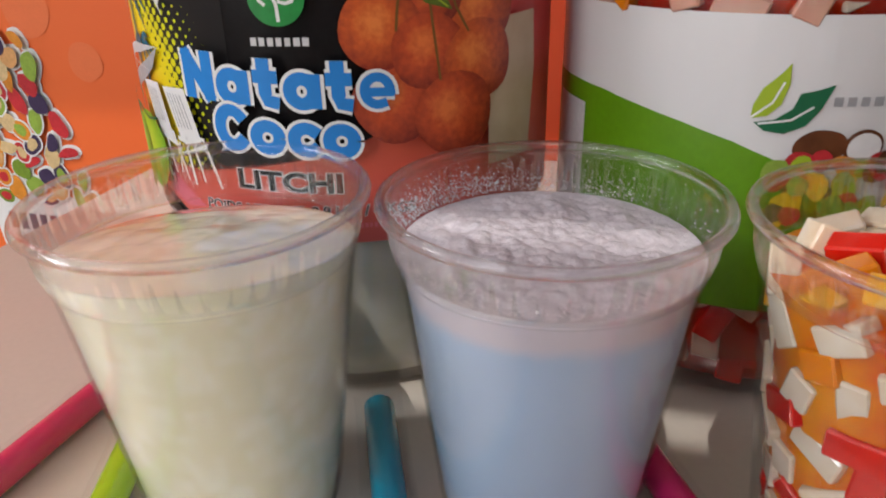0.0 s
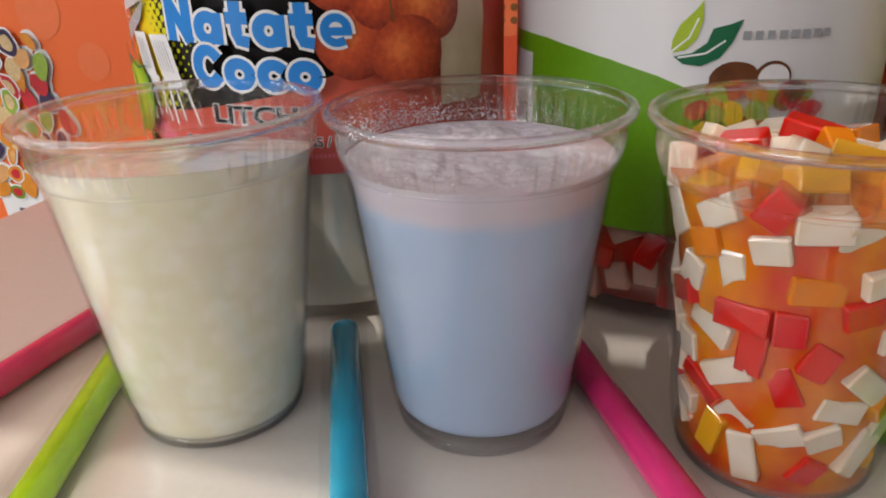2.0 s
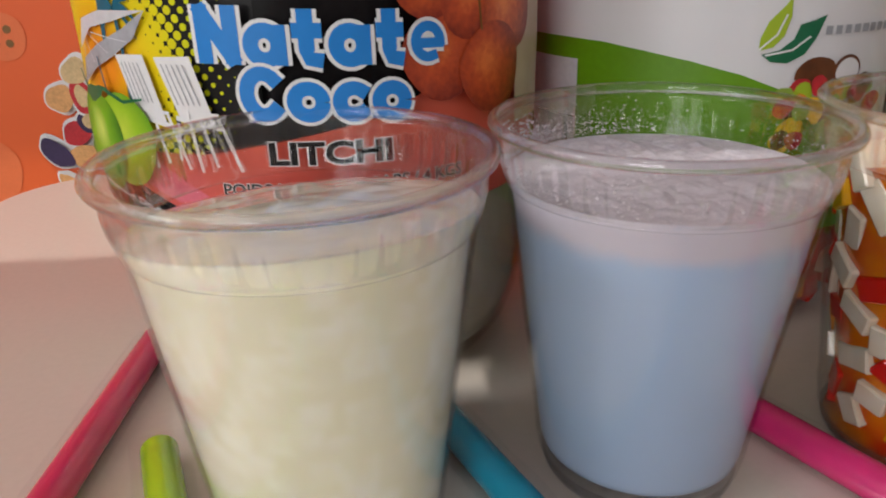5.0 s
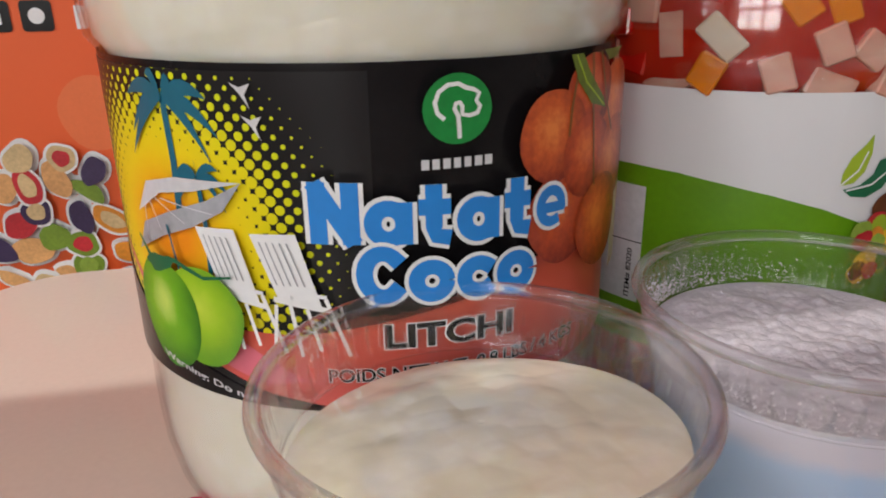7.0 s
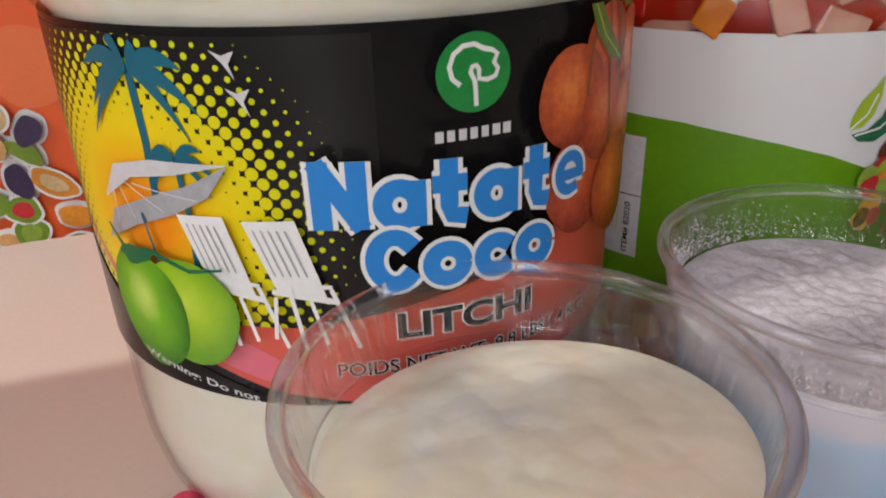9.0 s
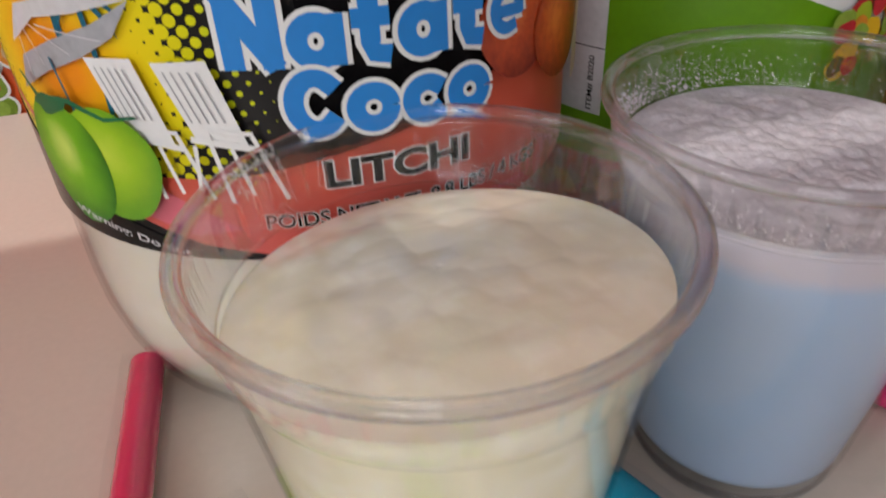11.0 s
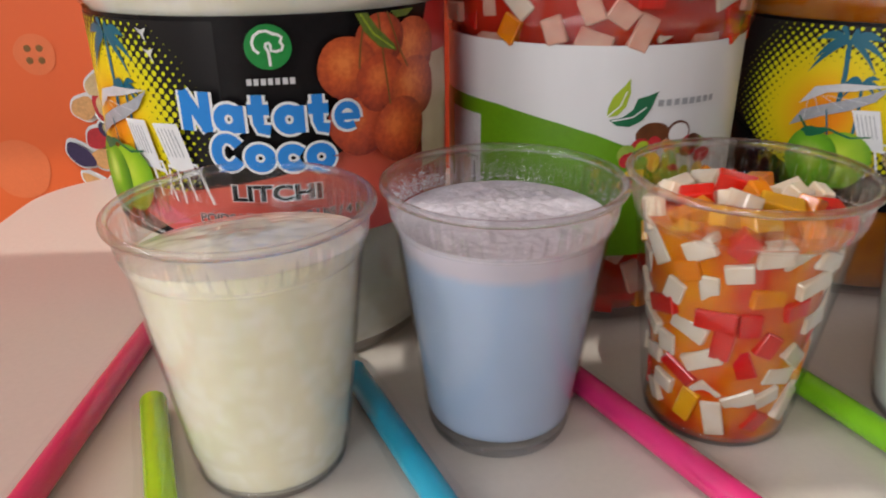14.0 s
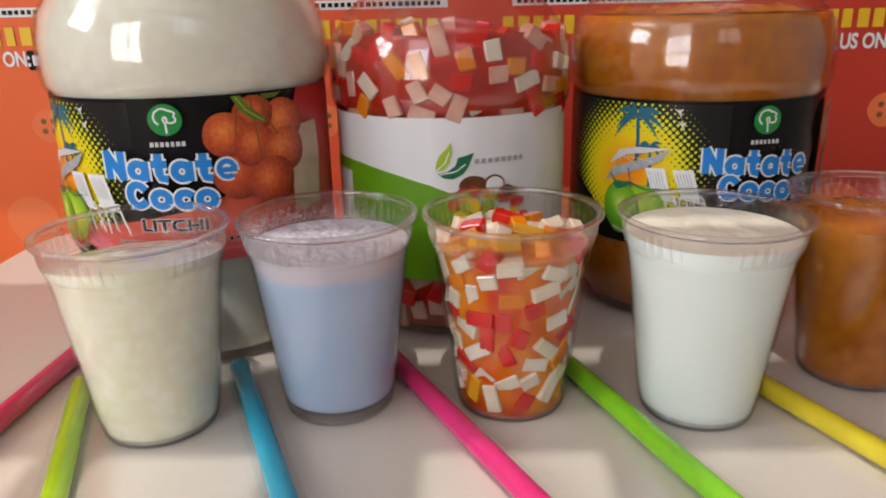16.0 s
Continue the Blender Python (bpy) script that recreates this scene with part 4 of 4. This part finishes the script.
    lay("coconut_print", [blob(X(-57), 0.0995 + dz, 8.6 * R, 0.0175, 8, 28, 0.02, 1)], M_COCO)
    lay("coconut_stalk", [blob(X(-57.5), 0.1155 + dz, 4.2 * R, 0.0026, 10, 18, 0.16, 1)], M_DEEP)
    lay("coconut_stalk", [stroke([(X(-60), 0.1165 + dz), (X(-63), 0.1225 + dz)], 0.0016, 0.0008), stroke([(X(-53), 0.1175 + dz), (X(-46), 0.114 + dz), (X(-40), 0.1155 + dz)], 0.0015, 0.0007)], M_DEEP)
    front, _ = words("Warning: Do not", X(-60.5), X(-37), 0.0836 + dz, 0.0029, 0.015, 0.0, -0.2)
    lay("foot_lettering", None, M_SILVER, bm=front)
    # fruit
    if kind == "litchi":
        lay("glass_print", [P([(48, 0.150), (62, 0.151), (63, 0.13), (61, 0.098), (46, 0.098), (46, 0.13)])], M_CREAM)
        balls = [(23.2, 0.1262, 9.5, 0.0145), (43.3, 0.1539, 9.5, 0.014), (31, 0.1600, 8, 0.011), (20.4, 0.1497, 8.8, 0.013), (30.7, 0.1419, 8.6, 0.0125), (43.2, 0.1371, 9.2, 0.0138), (36.8, 0.1197, 9.8, 0.0148)]
        for i, (a, z, ra, rz) in enumerate(balls):
            lay("lychee_print", [blob(X(a), z + dz, ra * R, min(rz, 0.1715 - z), 0, 26, 0.02, i)], M_LYCHEE if i % 2 else M_LYCHEE2)
        for pts in ([(30, 0.171), (31.5, 0.15), (33, 0.132)], [(26, 0.171), (24, 0.157), (23.5, 0.149)], [(33, 0.171), (37, 0.155), (40, 0.147)]):
            lay("stalk_print", [stroke([(X(a), z + dz) for a, z in pts], 0.0009)], M_STALK)
        lay("leaf_print", [P([(23, 0.1712), (26.5, 0.1712), (29.5, 0.165), (35, 0.1575), (36, 0.1545), (30, 0.157), (25.5, 0.1635)])], M_LEAF)
        lay("leaf_vein", [stroke([(X(24.5), 0.171 + dz), (X(28), 0.163 + dz), (X(35), 0.1555 + dz)], 0.0006)], M_LIME)
        lay("leaf_print", [P([(34, 0.1712), (43, 0.1712), (40, 0.1685), (36, 0.1682)])], M_LEAF)
    else:
        lay("nut_print", [blob(X(47), 0.150 + dz, 12 * R, 0.0185, 12, 26, 0.02, 1)], M_BEIGE)
        lay("nut_print", [blob(X(50), 0.122 + dz, 13 * R, 0.022, -10, 26, 0.02, 2)], M_BROWN)
    # mark and small name
    lay("mark_disc", [blob(0, 0.1604 + dz, 0.0088, 0.0088, 0, 36)], M_LOGO, "round green mark")
    tree = [(0.0003, -0.0074), (0.0002, -0.0045), (0.0, -0.0018), (-0.0010, 0.0002), (-0.0006, 0.0014), (0.0004, 0.0016), (0.0010, 0.0006), (0.0010, -0.0014),
            (0.0030, -0.0018), (0.0050, -0.0012), (0.0056, 0.0004), (0.0046, 0.0018), (0.0054, 0.0036), (0.0040, 0.0046), (0.0022, 0.0050), (0.0, 0.0062), (-0.0026, 0.0060),
            (-0.0048, 0.0044), (-0.0058, 0.0018), (-0.0052, -0.0008), (-0.0034, -0.0024)]
    lay("mark_line", None, M_WHITE, bm=ribbon([(x, z + 0.1604 + dz) for x, z in tree], 0.0011))
    for ring in bars(X(-6.2), X(6.4), 0.1456 + dz, 0.0026, 7, 3):
        lay("name_bar", [ring], M_SILVER)
        level[0] -= 1
    # words
    for body, a0, a1, z0, h, pen, slope in (("Natate", -24.4, 22.6, 0.1266, 0.0180, 0.24, -0.045), ("Coco", -17.4, 14.8, 0.1104, 0.0164, 0.255, -0.055)):
        # the white edges go all round, a little wider than the blue; no edge may cover a neighbour's blue
        for name, mat, wide in (("letter_edge", M_WHITE, 0.13), ("letter", M_BLUE, 0.0)):
            base = level[0]
            for k, bm in enumerate(fat_word(body, X(a0), X(a1), z0 + dz, h, pen, 0.41, slope, wide)):
                level[0] = base + k % 2
                lay(name, None, mat, bm=bm)
            level[0] = base + 2
    if kind == "litchi":
        front, back = words("LITCHI", X(-13.2), X(10.4), 0.0966 + dz, 0.0074, 0.035, 0.03, -0.03)
        lay("word_edge", None, M_WHITE, bm=back)
        lay("word", None, M_BLACK, bm=front)
        front, back = words("POIDS NET WT: 8.8 LBS / 4 KGS", X(-23), X(26), 0.0870 + dz, 0.0040, 0.015, 0.04)
        lay("weight_edge", None, M_WHITE, bm=back)
        lay("weight_lettering", None, M_BLACK, bm=front)
        tagged(lay("small_print", bars(X(-18), X(24), 0.0825 + dz, 0.0017, 40, 6), M_HOT), kind="stuff")


# litchi jar
J1, R1 = (-0.0424, 0.325), 0.0865
jar = build_jar("nata_jar", J1, -6.7, R1, 0.172, "large clear jar of white litchi nata with a black label")
nata_label(jar, R1, 0.0, "litchi")
d = thing("litchi_nata", (*J1, 0), "creamy white litchi nata jelly filling the jar", "jelly")
part("jelly", lathe(jar_fill(R1, 0.172, 0.241), 96), M_NATA_JAR, d)
# mango jar
J3, R3 = (0.307, 0.284), 0.0865
jar = build_jar("nata_jar", J3, -2.6, R3, 0.157, "large clear jar of orange mango nata with a black label")
nata_label(jar, R3, -0.015, "mango")
d = thing("mango_nata", (*J3, 0), "orange mango nata jelly filling the jar", "jelly")
part("jelly", lathe(jar_fill(R3, 0.157, 0.208), 96), M_MANGO, d)
part("jelly_top", crown(0.078, 0.209, 0.0, 0.008, 50, 11.0), M_MANGO, d, "uneven jelly surface")

# fruit jelly jar, a paper label with a green sweep
J2, R2, T2 = (0.130, 0.309), 0.080, -12.0
jar = build_jar("jelly_jar", J2, T2, R2, 0.1525, "clear jar of red jelly cubes with a white and green label")
X2 = lambda deg: R2 * radians(deg - T2)
wrap = part("label", bend(poly2([rect(X2(-170), X2(150), 0.0475, 0.1525)]), R2, 0.0), M_PAPER, jar, "white paper label with a green sweep")
lift2 = [0]


def lay2(name, rings, mat, bm=None):
    lift2[0] += 1
    part(name, bend(bm or poly2(rings), R2, 0.0001 + 0.00006 * lift2[0]), mat, wrap)


def Q(pairs):
    return [(X2(a), z) for a, z in pairs]


lay2("green_sweep", [Q([(-150, 0.122), (-86, 0.1222), (-75, 0.1222), (-62, 0.1215), (-50, 0.119), (-38, 0.1158), (-25, 0.111), (-12, 0.104), (0, 0.0955), (15, 0.086), (40, 0.072), (90, 0.056), (90, 0.0475), (-150, 0.0475)])], M_GREEN)
lay2("code_tag", [Q([(-92, 0.065), (-70.5, 0.065), (-70.5, 0.114), (-92, 0.114)])], M_SILVER)
code, _ = words("ITEM# B2020", 0.0, 0.021, 0.0, 0.0026, 0.02)
for v in code.verts:
    v.co = Vector((X2(-73.2) - v.co.y, 0.0665 + v.co.x, 0))
lay2("code_lettering", None, M_BLACK, bm=code)
lay2("code_line", [rect(X2(-90), X2(-70.6), 0.0905, 0.0909)], M_BLACK)
lay2("leaf_mark", [Q([(-21.8, 0.1195), (-21.6, 0.124), (-20, 0.1295), (-16.5, 0.1345), (-14.8, 0.1378), (-14.4, 0.131), (-15.6, 0.1245), (-18.2, 0.1205)])], M_LIME)
lay2("leaf_vein", [stroke(Q([(-21.8, 0.1197), (-17.5, 0.125), (-15.6, 0.1318)]), 0.0007)], M_WHITE)
lay2("leaf_mark", [Q([(-21, 0.1182), (-16.5, 0.1195), (-13, 0.1232), (-11.8, 0.1282), (-8, 0.1295), (-4.6, 0.1312), (-6.8, 0.1232), (-9.5, 0.1178), (-14, 0.1148), (-18.5, 0.1155)])], M_DEEP)
lay2("leaf_vein", [stroke(Q([(-20, 0.1178), (-13, 0.1195), (-8.5, 0.124)]), 0.0007)], M_WHITE)
for ring in bars(X2(-4.4), X2(20), 0.1242, 0.0030, 8, 12):
    lay2("name_bar", [ring], M_GREY)
lay2("coconut_half", [blob(X2(-5.6), 0.1105, 0.0085, 0.0062, 8, 22, 0.02, 1)], M_BROWN)
lay2("coconut_rim", [blob(X2(4.5), 0.1105, 0.0068, 0.0062, 0, 22, 0.01, 1)], M_BROWN)
lay2("coconut_flesh", [blob(X2(4.7), 0.1102, 0.0058, 0.0053, 0, 22, 0.01, 1)], M_WHITE)
rnd = random.Random(17)
for i in range(34):
    a, z = rnd.uniform(-15, 15), 0.1045 - rnd.random() ** 1.4 * 0.02
    z += 0.003 * math.cos(radians(a * 6))
    lay2("fruit_print", [blob(X2(a), z, rnd.uniform(0.003, 0.0055), rnd.uniform(0.0028, 0.0045), rnd.uniform(0, 180), 14, 0.06, i)],
         rnd.choice((M_FRUIT[0], M_FRUIT[0], M_YELLOW, M_FRUIT[3], M_LIME, M_BROWN, M_FRUIT[5])))
d = thing("fruit_jelly", (*J2, 0), "red, orange and white jelly cubes in syrup in the jar", "jelly")
part("syrup", lathe(jar_fill(R2, 0.1525, 0.2005, 0.0042), 96), M_JARSYRUP, d, "red syrup")
rnd = random.Random(33)
spots = []
prof2 = jar_profile(R2, 0.1525)
for i in range(3200):
    z = rnd.uniform(0.153, 0.2) if rnd.random() < 0.62 else rnd.uniform(0.012, 0.05)
    a = rnd.uniform(math.pi + 0.05, 2 * math.pi - 0.05) if rnd.random() < 0.92 else rnd.uniform(0, math.pi)
    q = next(r0 + (r1 - r0) * (z - z0) / (z1 - z0) for (r0, z0), (r1, z1) in zip(prof2[1:], prof2[2:]) if z <= z1)
    q -= 0.0062 + rnd.random() ** 2 * 0.0035
    p = Vector((q * math.cos(a), q * math.sin(a), z))
    if len(spots) < 290 and all((p - s).length > 0.0122 for s in spots):
        spots.append(p)
        cube(d, tones((7, 3, 2, 0) if z > 0.1 else (2, 6, 1, 0)).replace("white", rnd.choice(("white", "pink", "pink")) if z > 0.1 else "pink"), p, Matrix.Rotation(a + math.pi / 2, 4, "Z") @ Matrix.Rotation(rnd.choice((0, 1.57)) + rnd.gauss(0, 0.4), 4, "Y") @ Matrix.Scale(1.2, 4))


# ---- straws ----
def straw(name, color, start, end, length, label):
    """A wide straw in a loose clear sleeve, lying on the table."""
    mat = material(name + "_plastic", color, 0.22, vary=0.15, big=20, grain=150, sss=0.25, sss_s=0.002, coat=0.4)
    s, e = Vector((*start, 0.0066)), Vector((*end, 0.0066))
    way = (e - s).normalized()
    st = thing(name, s, label, "straw", "straws on the table")
    st.matrix_world = Matrix.Translation(s) @ way.to_track_quat("Z", "Y").to_matrix().to_4x4()
    tube = lathe([(0.0058, 0.0), (0.0060, 0.0004), (0.0060, length - 0.0004), (0.0058, length), (0.0052, length), (0.0052, 0.0)], 40, closed=True)
    part("tube", tube, mat, st)
    rnd2 = random.Random(name)
    bm = bmesh.new()
    rows = []
    for i in range(40):
        z = -0.008 + (length + 0.016) * i / 39
        row = []
        for k in range(28):
            a = 2 * math.pi * k / 28
            pinch = min(1.0, (min(i, 39 - i) + 0.6) / 3)
            n = noise.noise(Vector((math.cos(a) * 2, math.sin(a) * 2, z * 60 + len(name)))) * 0.0006
            row.append(bm.verts.new(((0.0095 + n) * math.cos(a), (0.0064 * pinch + 0.2 * n) * math.sin(a), z)))
        rows.append(row)
    for r0, r1 in zip(rows, rows[1:]):
        for k in range(28):
            bm.faces.new((r0[k], r0[(k + 1) % 28], r1[(k + 1) % 28], r1[k]))
    sleeve = part("sleeve", bm, M_FILM, st, "clear crinkled wrapper")
    sleeve.visible_shadow = False
    # the sleeve lies with its wide side on the table
    q = st.matrix_world.to_3x3().inverted() @ Vector((0, 0, 1))
    sleeve.matrix_local = Matrix.Rotation(math.atan2(q.y, q.x) - math.pi / 2, 4, "Z")
    return st


straw("pink_straw", (0.78, 0.035, 0.15), (-0.1226, 0.3134), (-0.160, 0.196), 0.21, "dark pink drinking straw in a clear sleeve on the table")
straw("green_straw", (0.42, 0.74, 0.01), (-0.1207, 0.2350), (-0.111, 0.125), 0.21, "lime green drinking straw in a clear sleeve on the table")
straw("blue_straw", (0.025, 0.44, 0.66), (-0.0291, 0.2310), (-0.0100, 0.105), 0.21, "bright blue drinking straw in a clear sleeve on the table")
straw("pink_straw", (0.82, 0.035, 0.21), (0.0640, 0.2190), (0.0965, 0.078), 0.21, "hot pink drinking straw in a clear sleeve on the table")
straw("green_straw", (0.26, 0.68, 0.02), (0.1640, 0.2000), (0.1815, 0.040), 0.21, "green drinking straw in a clear sleeve on the table")
straw("yellow_straw", (0.86, 0.68, 0.03), (0.2590, 0.1450), (0.2745, 0.050), 0.21, "yellow drinking straw in a clear sleeve on the table")
